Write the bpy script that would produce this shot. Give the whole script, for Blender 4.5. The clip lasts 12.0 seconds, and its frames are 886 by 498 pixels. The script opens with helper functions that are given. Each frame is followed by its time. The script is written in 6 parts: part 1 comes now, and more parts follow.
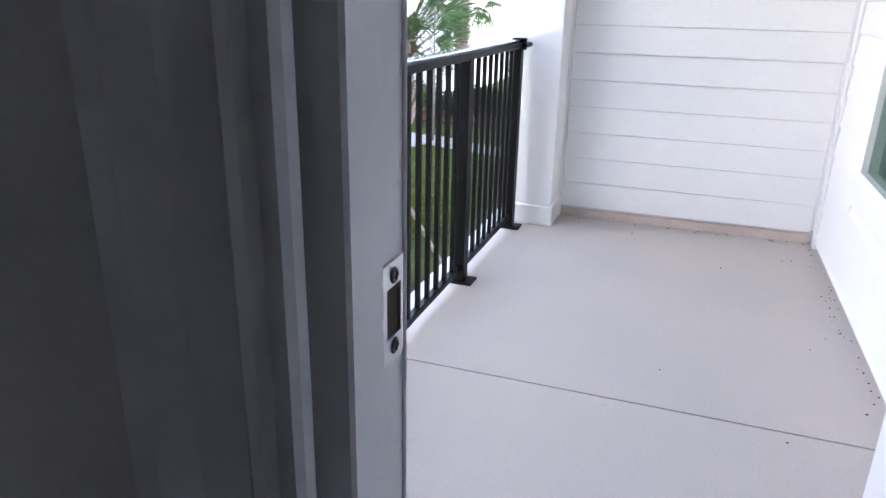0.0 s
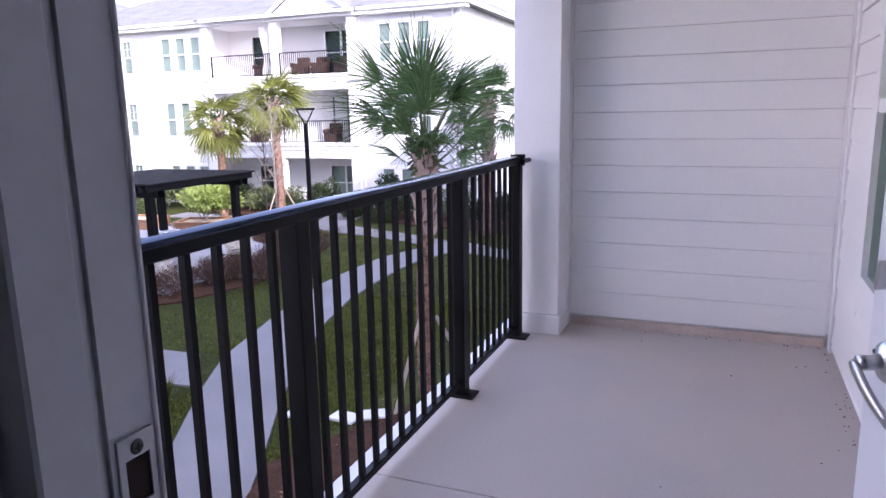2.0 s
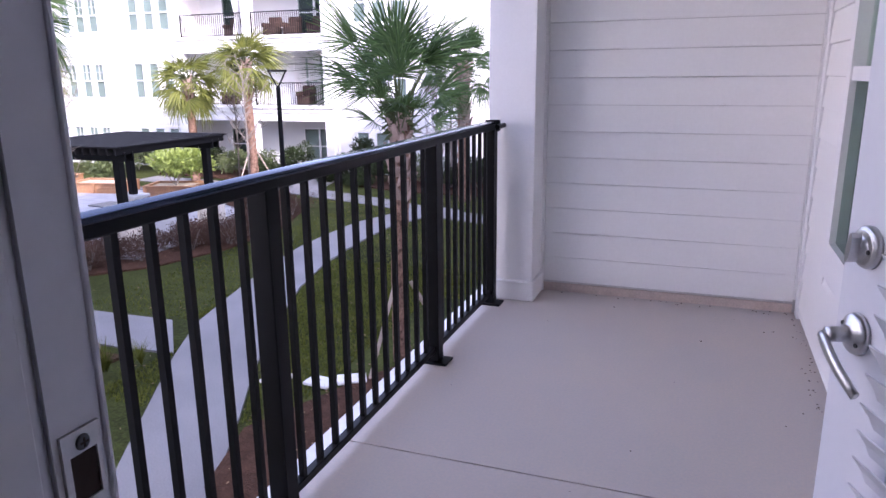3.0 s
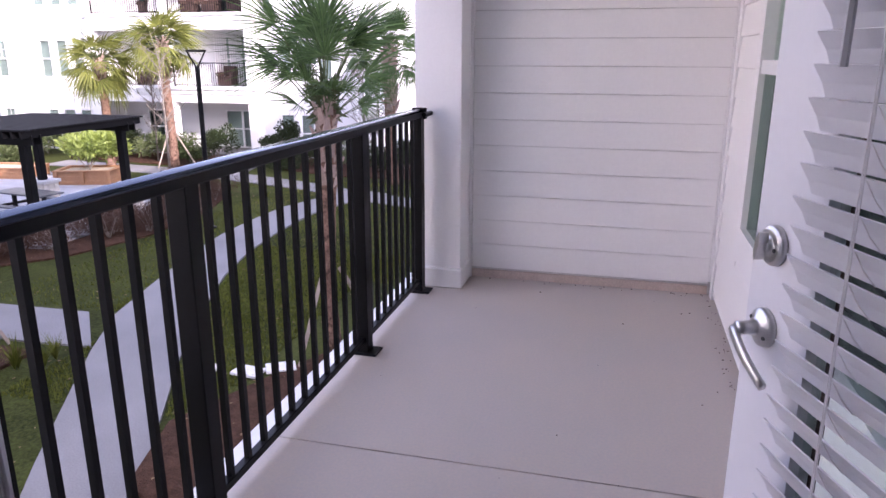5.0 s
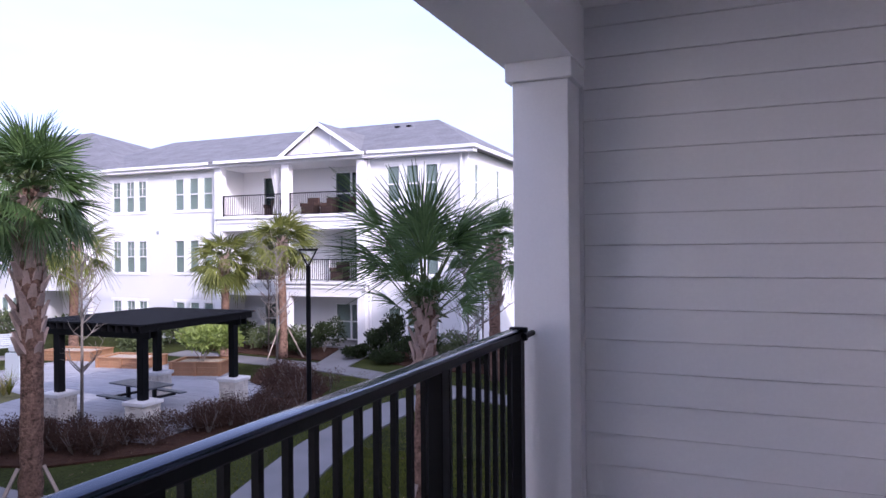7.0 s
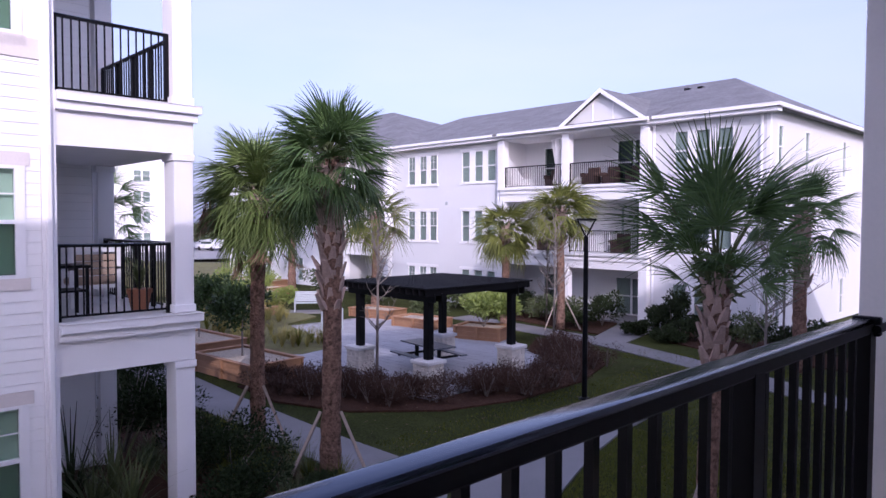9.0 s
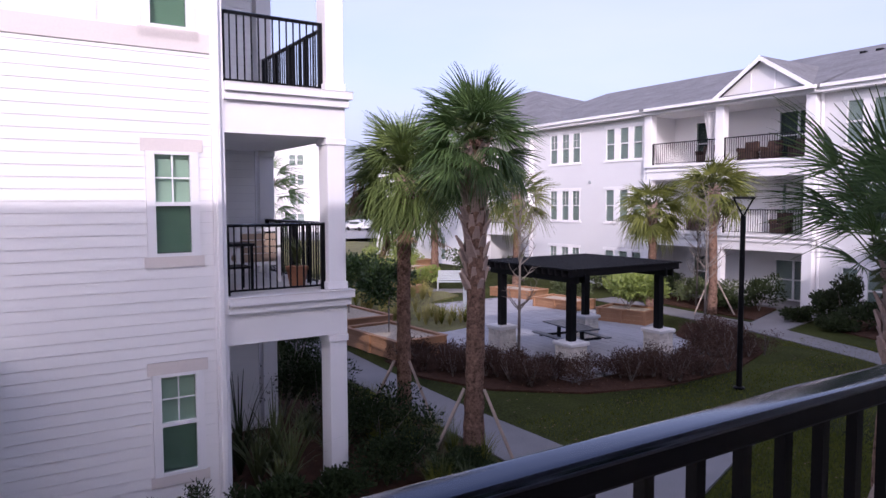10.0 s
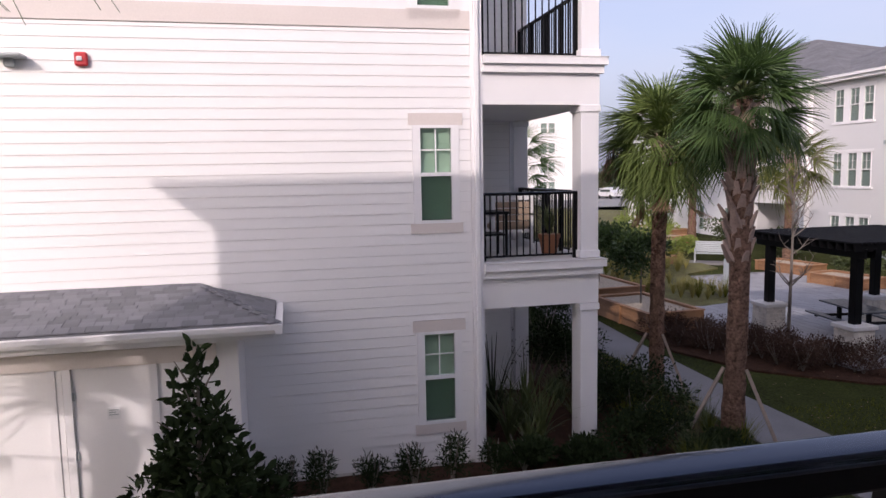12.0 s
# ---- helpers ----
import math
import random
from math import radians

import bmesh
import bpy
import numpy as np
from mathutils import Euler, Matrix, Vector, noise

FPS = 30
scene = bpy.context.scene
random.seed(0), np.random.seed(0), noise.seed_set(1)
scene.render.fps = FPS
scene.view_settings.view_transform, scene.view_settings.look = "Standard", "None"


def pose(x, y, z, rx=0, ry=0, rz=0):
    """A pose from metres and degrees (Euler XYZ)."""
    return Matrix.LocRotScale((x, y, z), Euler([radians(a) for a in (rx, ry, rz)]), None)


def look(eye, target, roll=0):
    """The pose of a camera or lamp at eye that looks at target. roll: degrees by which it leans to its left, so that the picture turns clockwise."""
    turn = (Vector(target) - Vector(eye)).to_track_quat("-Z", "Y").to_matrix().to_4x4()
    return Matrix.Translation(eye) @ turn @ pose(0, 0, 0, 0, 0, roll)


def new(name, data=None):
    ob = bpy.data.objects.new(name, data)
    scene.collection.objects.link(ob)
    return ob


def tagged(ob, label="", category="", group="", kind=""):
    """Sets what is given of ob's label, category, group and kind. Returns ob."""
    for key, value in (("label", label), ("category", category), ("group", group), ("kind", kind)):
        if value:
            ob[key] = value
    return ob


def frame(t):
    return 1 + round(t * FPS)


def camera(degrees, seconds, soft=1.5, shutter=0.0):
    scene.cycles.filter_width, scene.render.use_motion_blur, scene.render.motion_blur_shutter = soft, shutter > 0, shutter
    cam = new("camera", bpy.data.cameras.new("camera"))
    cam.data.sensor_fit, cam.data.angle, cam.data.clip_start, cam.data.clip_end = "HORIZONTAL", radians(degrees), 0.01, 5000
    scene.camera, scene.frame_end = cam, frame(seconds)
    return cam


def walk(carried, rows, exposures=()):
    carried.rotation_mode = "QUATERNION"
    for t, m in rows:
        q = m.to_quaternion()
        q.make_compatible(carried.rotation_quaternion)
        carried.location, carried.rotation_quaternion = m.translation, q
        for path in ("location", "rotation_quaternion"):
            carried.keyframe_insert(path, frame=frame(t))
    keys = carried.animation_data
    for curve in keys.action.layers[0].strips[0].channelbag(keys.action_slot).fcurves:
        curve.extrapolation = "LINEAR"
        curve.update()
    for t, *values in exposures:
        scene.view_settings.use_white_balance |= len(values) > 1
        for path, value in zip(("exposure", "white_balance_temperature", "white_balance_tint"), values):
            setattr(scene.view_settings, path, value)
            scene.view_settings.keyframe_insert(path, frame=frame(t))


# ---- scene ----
cam = camera(64.9, 12.0)
PATH = [
    (0, (-0.305, -0.02, 1.265), (-0.928, 1.756, 0.588), 1.2),
    (0.5, (-0.232, 0.024, 1.28), (-0.773, 1.871, 0.736), -1.9),
    (1, (-0.166, 0.003, 1.3), (-0.86, 1.834, 0.892), -1.5),
    (1.5, (-0.132, 0, 1.313), (-0.889, 1.818, 0.962), -1.5),
    (2, (-0.131, 0.012, 1.316), (-0.88, 1.826, 0.929), -1.1),
    (2.5, (-0.131, 0.022, 1.322), (-0.844, 1.836, 0.874), -1.0),
    (3, (-0.134, 0.036, 1.322), (-0.81, 1.854, 0.835), -0.6),
    (5, (-0.132, 0.048, 1.353), (-0.611, 1.914, 0.817), 0.1),
    (5.5, (-0.075, 0.005, 1.434), (-0.506, 1.927, 1.09), 0.0),
    (6, (-0.077, 0.09, 1.428), (-0.611, 2.008, 1.23), -0.2),
    (6.5, (-0.177, 0.422, 1.439), (-0.832, 2.31, 1.379), -0.3),
    (8.5, (-0.531, 1.228, 1.387), (-1.777, 2.793, 1.397), 0.1),
    (9, (-0.585, 1.268, 1.373), (-2.018, 2.661, 1.296), 0.2),
    (9.5, (-0.634, 1.24, 1.381), (-2.219, 2.453, 1.267), 0.1),
    (10, (-0.637, 1.243, 1.369), (-2.316, 2.32, 1.235), -0.2),
    (10.5, (-0.655, 1.216, 1.366), (-2.414, 2.151, 1.196), -0.3),
    (11, (-0.649, 1.194, 1.37), (-2.486, 1.961, 1.176), -0.5),
    (11.5, (-0.644, 1.174, 1.355), (-2.548, 1.751, 1.149), -0.8),
    (12, (-0.608, 1.186, 1.376), (-2.55, 1.609, 1.159), -1.1),
]
EXPOSURES = [(0.0, 3.8, 5900, 10), (0.5, 3.25, 5600, 17), (1.0, 2.92, 5650, 21), (1.5, 2.86, 5700, 24), (2.5, 2.84, 5700, 28), (5.0, 2.94, 6150, 29), (5.5, 2.68, 6100, 30),
             (6.0, 2.44, 5950, 30), (6.5, 2.12, 5700, 28), (8.5, 1.40, 5450, 35), (9.5, 1.34, 5700, 33), (10.5, 1.32, 6050, 28), (12.0, 1.02, 6450, 23)]
walk(cam, [(t, look(eye, target, roll)) for t, eye, target, roll in PATH], EXPOSURES)
# world, sun
SUN_AZ = Vector((-0.82, 0.57, 0.0)).normalized()      # way the light travels over the ground
SUN_EL = radians(25)
world = bpy.data.worlds.new("sky")
scene.world = world
world.use_nodes = True
wn = world.node_tree
sky = wn.nodes.new("ShaderNodeTexSky")
sky.sky_type, sky.sun_disc = "NISHITA", False
sky.sun_elevation = SUN_EL
sky.sun_rotation = math.atan2(-SUN_AZ.x, -SUN_AZ.y)
sky.air_density, sky.dust_density, sky.ozone_density = 0.95, 4.5, 1.4
wn.nodes["Background"].inputs[1].default_value = 0.15
# thin high haze pales the blue, with faint wisps
haze = wn.nodes.new("ShaderNodeHueSaturation")
wisp, wmap, wtc, wmix = (wn.nodes.new("ShaderNode" + n) for n in ("TexNoise", "Mapping", "TexCoord", "MapRange"))
wmap.inputs["Scale"].default_value = (1.2, 1.6, 6.0)
wisp.inputs["Scale"].default_value, wisp.inputs["Detail"].default_value = 1.6, 6
wmix.inputs[1].default_value, wmix.inputs[2].default_value, wmix.inputs[3].default_value, wmix.inputs[4].default_value = 0.35, 0.72, 0.92, 0.62
wn.links.new(wtc.outputs["Generated"], wmap.inputs["Vector"])
wn.links.new(wmap.outputs[0], wisp.inputs["Vector"])
wn.links.new(wisp.outputs[0], wmix.inputs[0])
wn.links.new(wmix.outputs[0], haze.inputs["Saturation"])
wn.links.new(sky.outputs[0], haze.inputs["Color"])
veil = wn.nodes.new("ShaderNodeMix")
veil.data_type = "RGBA"
veil.inputs[0].default_value = 0.64
veil.inputs[7].default_value = (1.60, 1.71, 2.18, 1)
wn.links.new(haze.outputs[0], veil.inputs[6])
wn.links.new(veil.outputs[2], wn.nodes["Background"].inputs[0])
sun = new("sun", bpy.data.lights.new("sun", "SUN"))
sun.data.energy, sun.data.angle, sun.data.color = 0.96, radians(0.6), (1.0, 0.93, 0.84)
sun.matrix_world = look((0, 0, 40), Vector((0, 0, 40)) + Vector((SUN_AZ.x * math.cos(SUN_EL), SUN_AZ.y * math.cos(SUN_EL), -math.sin(SUN_EL))))

# ---- materials ----
def mat(name, base, rough=0.6, metal=0.0, vary=0.12, big=1.0, fine=40.0, bump=0.1, depth=0.01, tint=None, island=0.0, spec=None, trans=0.0):
    """Base colour with stains at one scale and grain at another, fine relief and a spread from piece to piece."""
    m = bpy.data.materials.new(name)
    m.use_nodes = True
    nt = m.node_tree
    b = nt.nodes["Principled BSDF"]
    b.inputs["Roughness"].default_value, b.inputs["Metallic"].default_value = rough, metal
    if spec is not None:
        b.inputs["Specular IOR Level"].default_value = spec
    tc = nt.nodes.new("ShaderNodeTexCoord")
    n1, n2 = nt.nodes.new("ShaderNodeTexNoise"), nt.nodes.new("ShaderNodeTexNoise")
    n1.inputs["Scale"].default_value, n1.inputs["Detail"].default_value = big, 5
    n2.inputs["Scale"].default_value, n2.inputs["Detail"].default_value = fine, 3
    for n in (n1, n2):
        nt.links.new(tc.outputs["Object"], n.inputs["Vector"])
    add = nt.nodes.new("ShaderNodeMath")
    add.operation = "ADD"
    nt.links.new(n1.outputs[0], add.inputs[0]), nt.links.new(n2.outputs[0], add.inputs[1])
    src = add
    if island:
        geo, inf = nt.nodes.new("ShaderNodeNewGeometry"), nt.nodes.new("ShaderNodeObjectInfo")
        mix = nt.nodes.new("ShaderNodeMath")
        mix.operation = "ADD"
        nt.links.new(geo.outputs["Random Per Island"], mix.inputs[0]), nt.links.new(inf.outputs["Random"], mix.inputs[1])
        sc = nt.nodes.new("ShaderNodeMath")
        sc.operation = "MULTIPLY_ADD"
        nt.links.new(mix.outputs[0], sc.inputs[0])
        sc.inputs[1].default_value = island
        nt.links.new(add.outputs[0], sc.inputs[2])
        src = sc
    ramp = nt.nodes.new("ShaderNodeMapRange")
    ramp.inputs[1].default_value, ramp.inputs[2].default_value = 0.6, 1.4 + island
    nt.links.new(src.outputs[0], ramp.inputs[0])
    col = nt.nodes.new("ShaderNodeMix")
    col.data_type = "RGBA"
    lo = [c * (1 - vary) for c in base]
    hi = [min(1, c * (1 + vary)) for c in (tint or base)]
    col.inputs[6].default_value, col.inputs[7].default_value = (*lo, 1), (*hi, 1)
    nt.links.new(ramp.outputs[0], col.inputs[0]), nt.links.new(col.outputs[2], b.inputs["Base Color"])
    if bump:
        bp = nt.nodes.new("ShaderNodeBump")
        bp.inputs["Strength"].default_value, bp.inputs["Distance"].default_value = bump, depth
        nt.links.new(add.outputs[0], bp.inputs["Height"]), nt.links.new(bp.outputs[0], b.inputs["Normal"])
    if trans:
        tr = nt.nodes.new("ShaderNodeBsdfTranslucent")
        nt.links.new(col.outputs[2], tr.inputs["Color"])
        ms = nt.nodes.new("ShaderNodeMixShader")
        ms.inputs[0].default_value = trans
        out = nt.nodes["Material Output"]
        nt.links.new(b.outputs[0], ms.inputs[1]), nt.links.new(tr.outputs[0], ms.inputs[2]), nt.links.new(ms.outputs[0], out.inputs[0])
    return m

def glass(name, colour, rough=0.02, clear=0.5):
    m = bpy.data.materials.new(name)
    m.use_nodes = True
    nt = m.node_tree
    b = nt.nodes["Principled BSDF"]
    b.inputs["Base Color"].default_value, b.inputs["Roughness"].default_value = (*colour, 1), rough
    t = nt.nodes.new("ShaderNodeBsdfTransparent")
    t.inputs[0].default_value = (0.91, 0.965, 0.935, 1)
    ms = nt.nodes.new("ShaderNodeMixShader")
    ms.inputs[0].default_value = clear
    nt.links.new(b.outputs[0], ms.inputs[1]), nt.links.new(t.outputs[0], ms.inputs[2])
    nt.links.new(ms.outputs[0], nt.nodes["Material Output"].inputs[0])
    return m

SIDING = mat("white_siding", (0.88, 0.865, 0.855), 0.55, vary=0.035, big=0.8, fine=60, bump=0.08, depth=0.003, island=0.25)
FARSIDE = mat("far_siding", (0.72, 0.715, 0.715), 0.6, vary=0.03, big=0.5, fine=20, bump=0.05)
TRIM = mat("white_trim", (0.875, 0.86, 0.86), 0.45, vary=0.03, big=2, fine=80, bump=0.05, depth=0.002)
BEIGE = mat("beige_trim", (0.73, 0.665, 0.625), 0.6, vary=0.05, bump=0.05)
# backing darker than the boards, so plank gaps read as shadow lines
LAPSHADOW = mat("lap_shadow_backing", (0.66, 0.64, 0.63), 0.9, vary=0.12, bump=0.1)
CEIL = mat("ceiling_paint", (0.88, 0.86, 0.85), 0.7, vary=0.03, bump=0.04)
METAL = mat("black_metal", (0.005, 0.005, 0.006), 0.40, 0.0, vary=0.2, big=6, fine=300, bump=0.06, depth=0.001, spec=0.14)
DULLB = mat("dull_black_paint", (0.006, 0.006, 0.007), 0.65, vary=0.2, bump=0.05, spec=0.1)
TOPR = mat("blue_sheen_black_rail", (0.005, 0.005, 0.007), 0.16, vary=0.2, big=6, fine=300, bump=0.03, depth=0.0006, spec=1.0)
TOPR.node_tree.nodes["Principled BSDF"].inputs["IOR"].default_value = 1.6
# blue specular tint colours the sheen like reflected sky
TOPR.node_tree.nodes["Principled BSDF"].inputs["Specular Tint"].default_value = (0.50, 0.66, 0.95, 1)
CONC = mat("balcony_concrete", (0.56, 0.52, 0.495), 0.75, vary=0.12, big=1.3, fine=90, bump=0.12, depth=0.002, tint=(0.54, 0.46, 0.40))
STAIN = mat("stained_concrete", (0.60, 0.49, 0.43), 0.8, vary=0.2, big=9, fine=120, bump=0.2, depth=0.003)
PATHM = mat("path_concrete", (0.21, 0.20, 0.20), 0.85, vary=0.26, big=0.7, fine=50, bump=0.2, depth=0.004)
PAVER = mat("grey_paver", (0.34, 0.335, 0.345), 0.8, vary=0.22, big=2, fine=60, bump=0.2, depth=0.004, island=0.5)
STONE = mat("pale_stone", (0.60, 0.56, 0.50), 0.85, vary=0.3, big=5, fine=30, bump=0.4, depth=0.01, island=0.5)
CAP = mat("white_cap_stone", (0.72, 0.70, 0.68), 0.7, vary=0.08, big=4, fine=60, bump=0.1)
WOOD = mat("cedar_planter", (0.31, 0.165, 0.085), 0.7, vary=0.3, big=3, fine=30, bump=0.2, island=0.4)
STAKE = mat("stake_wood", (0.34, 0.27, 0.22), 0.8, vary=0.25, big=4, fine=40, bump=0.2)
PEBBLE = mat("pebble_mulch", (0.50, 0.42, 0.32), 0.9, vary=0.45, big=12, fine=70, bump=0.8, depth=0.03)
GRASS = mat("lawn", (0.017, 0.030, 0.008), 0.9, vary=0.75, big=0.45, fine=22, bump=0.7, depth=0.05, tint=(0.046, 0.053, 0.014), spec=0.06)
BLADE = mat("grass_blade", (0.048, 0.08, 0.010), 0.7, vary=0.35, bump=0, island=0.6, tint=(0.12, 0.125, 0.022), trans=0.3, spec=0.12)
TAN = mat("dry_grass", (0.30, 0.22, 0.08), 0.8, vary=0.35, bump=0, island=0.6, tint=(0.26, 0.24, 0.07), trans=0.25)
MULCH = mat("brown_mulch", (0.075, 0.040, 0.026), 0.95, vary=0.5, big=6, fine=45, bump=1.0, depth=0.04, spec=0.08)
PALM = mat("palm_leaf", (0.030, 0.068, 0.020), 0.5, vary=0.4, big=1.5, fine=30, bump=0.05, island=0.7, tint=(0.075, 0.125, 0.040), trans=0.2, spec=0.3)
PALMM = mat("light_palm_leaf", (0.075, 0.125, 0.03), 0.5, vary=0.4, big=1.5, fine=30, bump=0.05, island=0.7, tint=(0.15, 0.20, 0.06), trans=0.25, spec=0.3)
PALMY = mat("yellow_palm_leaf", (0.075, 0.095, 0.02), 0.5, vary=0.35, bump=0.05, island=0.7, tint=(0.155, 0.17, 0.04), trans=0.28, spec=0.3)
DRYL = mat("dry_leaf", (0.20, 0.13, 0.07), 0.8, vary=0.4, bump=0, island=0.7)
DEAD = mat("dead_palm_leaf", (0.30, 0.19, 0.125), 0.85, vary=0.4, bump=0.05, island=0.6, trans=0.2, spec=0.2)
STALK = mat("palm_stalk", (0.075, 0.095, 0.03), 0.65, vary=0.3, bump=0.1)
BARK = mat("palm_bark", (0.20, 0.122, 0.088), 0.95, vary=0.8, big=9, fine=26, bump=1.0, depth=0.04, spec=0.1)
BOOT = mat("palm_boot", (0.30, 0.22, 0.185), 0.9, vary=0.55, big=6, fine=40, bump=0.6, depth=0.02, island=0.6)
BARE = mat("grey_bark", (0.20, 0.17, 0.145), 0.9, vary=0.25, big=4, fine=40, bump=0.3)
LEAF = mat("dark_leaf", (0.013, 0.022, 0.009), 0.6, vary=0.4, bump=0, island=0.7, tint=(0.028, 0.040, 0.014), trans=0.08, spec=0.18)
LEAFD = mat("deep_green_leaf", (0.012, 0.021, 0.009), 0.75, vary=0.4, bump=0, island=0.7, tint=(0.022, 0.034, 0.013), trans=0.05, spec=0.08)
CITRUS = mat("citrus_leaf", (0.022, 0.045, 0.015), 0.45, vary=0.4, bump=0, island=0.7, tint=(0.05, 0.085, 0.025), trans=0.15, spec=0.3)
DRYG = mat("dry_turf", (0.15, 0.115, 0.045), 0.95, vary=0.5, big=1.5, fine=30, bump=0.8, depth=0.05, tint=(0.15, 0.15, 0.05))
LEAFB = mat("bright_leaf", (0.14, 0.20, 0.04), 0.5, vary=0.35, bump=0, island=0.7, tint=(0.22, 0.27, 0.06), trans=0.3)
LEAFM = mat("green_leaf", (0.055, 0.085, 0.028), 0.5, vary=0.35, bump=0, island=0.7, tint=(0.09, 0.11, 0.04), trans=0.2)
RUST = mat("rusty_shrub", (0.045, 0.024, 0.019), 0.8, vary=0.4, bump=0, island=0.8, tint=(0.072, 0.044, 0.033), trans=0.05, spec=0.08)
SHINGLE = mat("grey_shingle", (0.155, 0.155, 0.165), 0.9, vary=0.55, big=2, fine=90, bump=0.4, depth=0.004, island=0.7)
FARROOF = mat("far_shingle", (0.17, 0.168, 0.175), 0.95, vary=0.35, big=1.2, fine=9, bump=0.3, depth=0.02)
GREENBL = mat("green_window_blind", (0.82, 0.96, 0.82), 0.6, vary=0.06, bump=0)
FARBL = mat("far_window_blind", (0.56, 0.58, 0.585), 0.6, vary=0.06, bump=0)
# flat dark colour stands in for the shade of unlit interiors
UNLIT = mat("unlit_interior", (0.05, 0.07, 0.065), 0.6, vary=0.2, bump=0)
SCREEN = glass("insect_screen", (0.018, 0.02, 0.02), 0.7, 0.84)
GLASS = glass("window_glass", (0.02, 0.03, 0.03), 0.02, 0.88)
CLEAR = glass("door_glass", (0.75, 0.82, 0.80), 0.02, 0.9)
DOORW = mat("door_paint", (0.80, 0.79, 0.81), 0.35, vary=0.02, big=3, fine=60, bump=0.04, depth=0.001)
JAMB = mat("jamb_paint", (0.80, 0.80, 0.82), 0.4, vary=0.04, big=3, fine=60, bump=0.06, depth=0.001)
SLAT = mat("blind_slat", (0.74, 0.73, 0.75), 0.45, vary=0.025, big=3, fine=120, bump=0.05, depth=0.001, trans=0.06)
CORD = mat("blind_cord", (0.75, 0.73, 0.73), 0.8, vary=0.06, bump=0.1)
WAND = mat("grey_wand", (0.45, 0.45, 0.47), 0.35, vary=0.05, bump=0)
NICKEL = mat("satin_nickel", (0.55, 0.54, 0.53), 0.32, 1.0, vary=0.08, big=8, fine=200, bump=0.05, depth=0.0006)
SCREWM = mat("dark_screw", (0.12, 0.12, 0.12), 0.4, 0.8, vary=0.2, bump=0)
HOLE = mat("strike_hole", (0.05, 0.03, 0.022), 0.9, vary=0.3, bump=0.1)
GAPSHADE = mat("strip_gap_shade", (0.22, 0.22, 0.23), 0.7, vary=0.15, bump=0.1)
INWALL = mat("interior_wall", (0.80, 0.78, 0.76), 0.8, vary=0.05, big=2, fine=80, bump=0.05)
CARPET = mat("interior_floor", (0.66, 0.62, 0.57), 0.9, vary=0.15, fine=120, bump=0.2)
RED = mat("red_alarm", (0.55, 0.03, 0.035), 0.4, vary=0.06, bump=0)
WHITEP = mat("white_plastic", (0.8, 0.8, 0.8), 0.4, vary=0.02, bump=0)
GREYM = mat("grey_bench_paint", (0.42, 0.45, 0.46), 0.5, vary=0.08, bump=0.05)
SLATEM = mat("dark_table_top", (0.09, 0.10, 0.12), 0.4, vary=0.15, bump=0.05)
TERRA = mat("terracotta", (0.28, 0.12, 0.06), 0.8, vary=0.15, bump=0.1)
CUSH = mat("striped_cushion", (0.40, 0.30, 0.22), 0.9, vary=0.3, big=3, fine=60, bump=0.1)
WICKER = mat("dark_wicker", (0.07, 0.04, 0.03), 0.8, vary=0.4, fine=90, bump=0.5)
CURTAIN = mat("white_curtain", (0.72, 0.70, 0.70), 0.9, vary=0.05, bump=0.05, trans=0.3)
CARP = mat("white_car_paint", (0.75, 0.75, 0.76), 0.3, vary=0.02, bump=0)
TYRE = mat("black_rubber", (0.02, 0.02, 0.02), 0.8, vary=0.2, bump=0)
ASPH = mat("asphalt", (0.28, 0.275, 0.27), 0.9, vary=0.2, big=0.4, fine=20, bump=0.2)

# ---- building blocks ----
W = {}

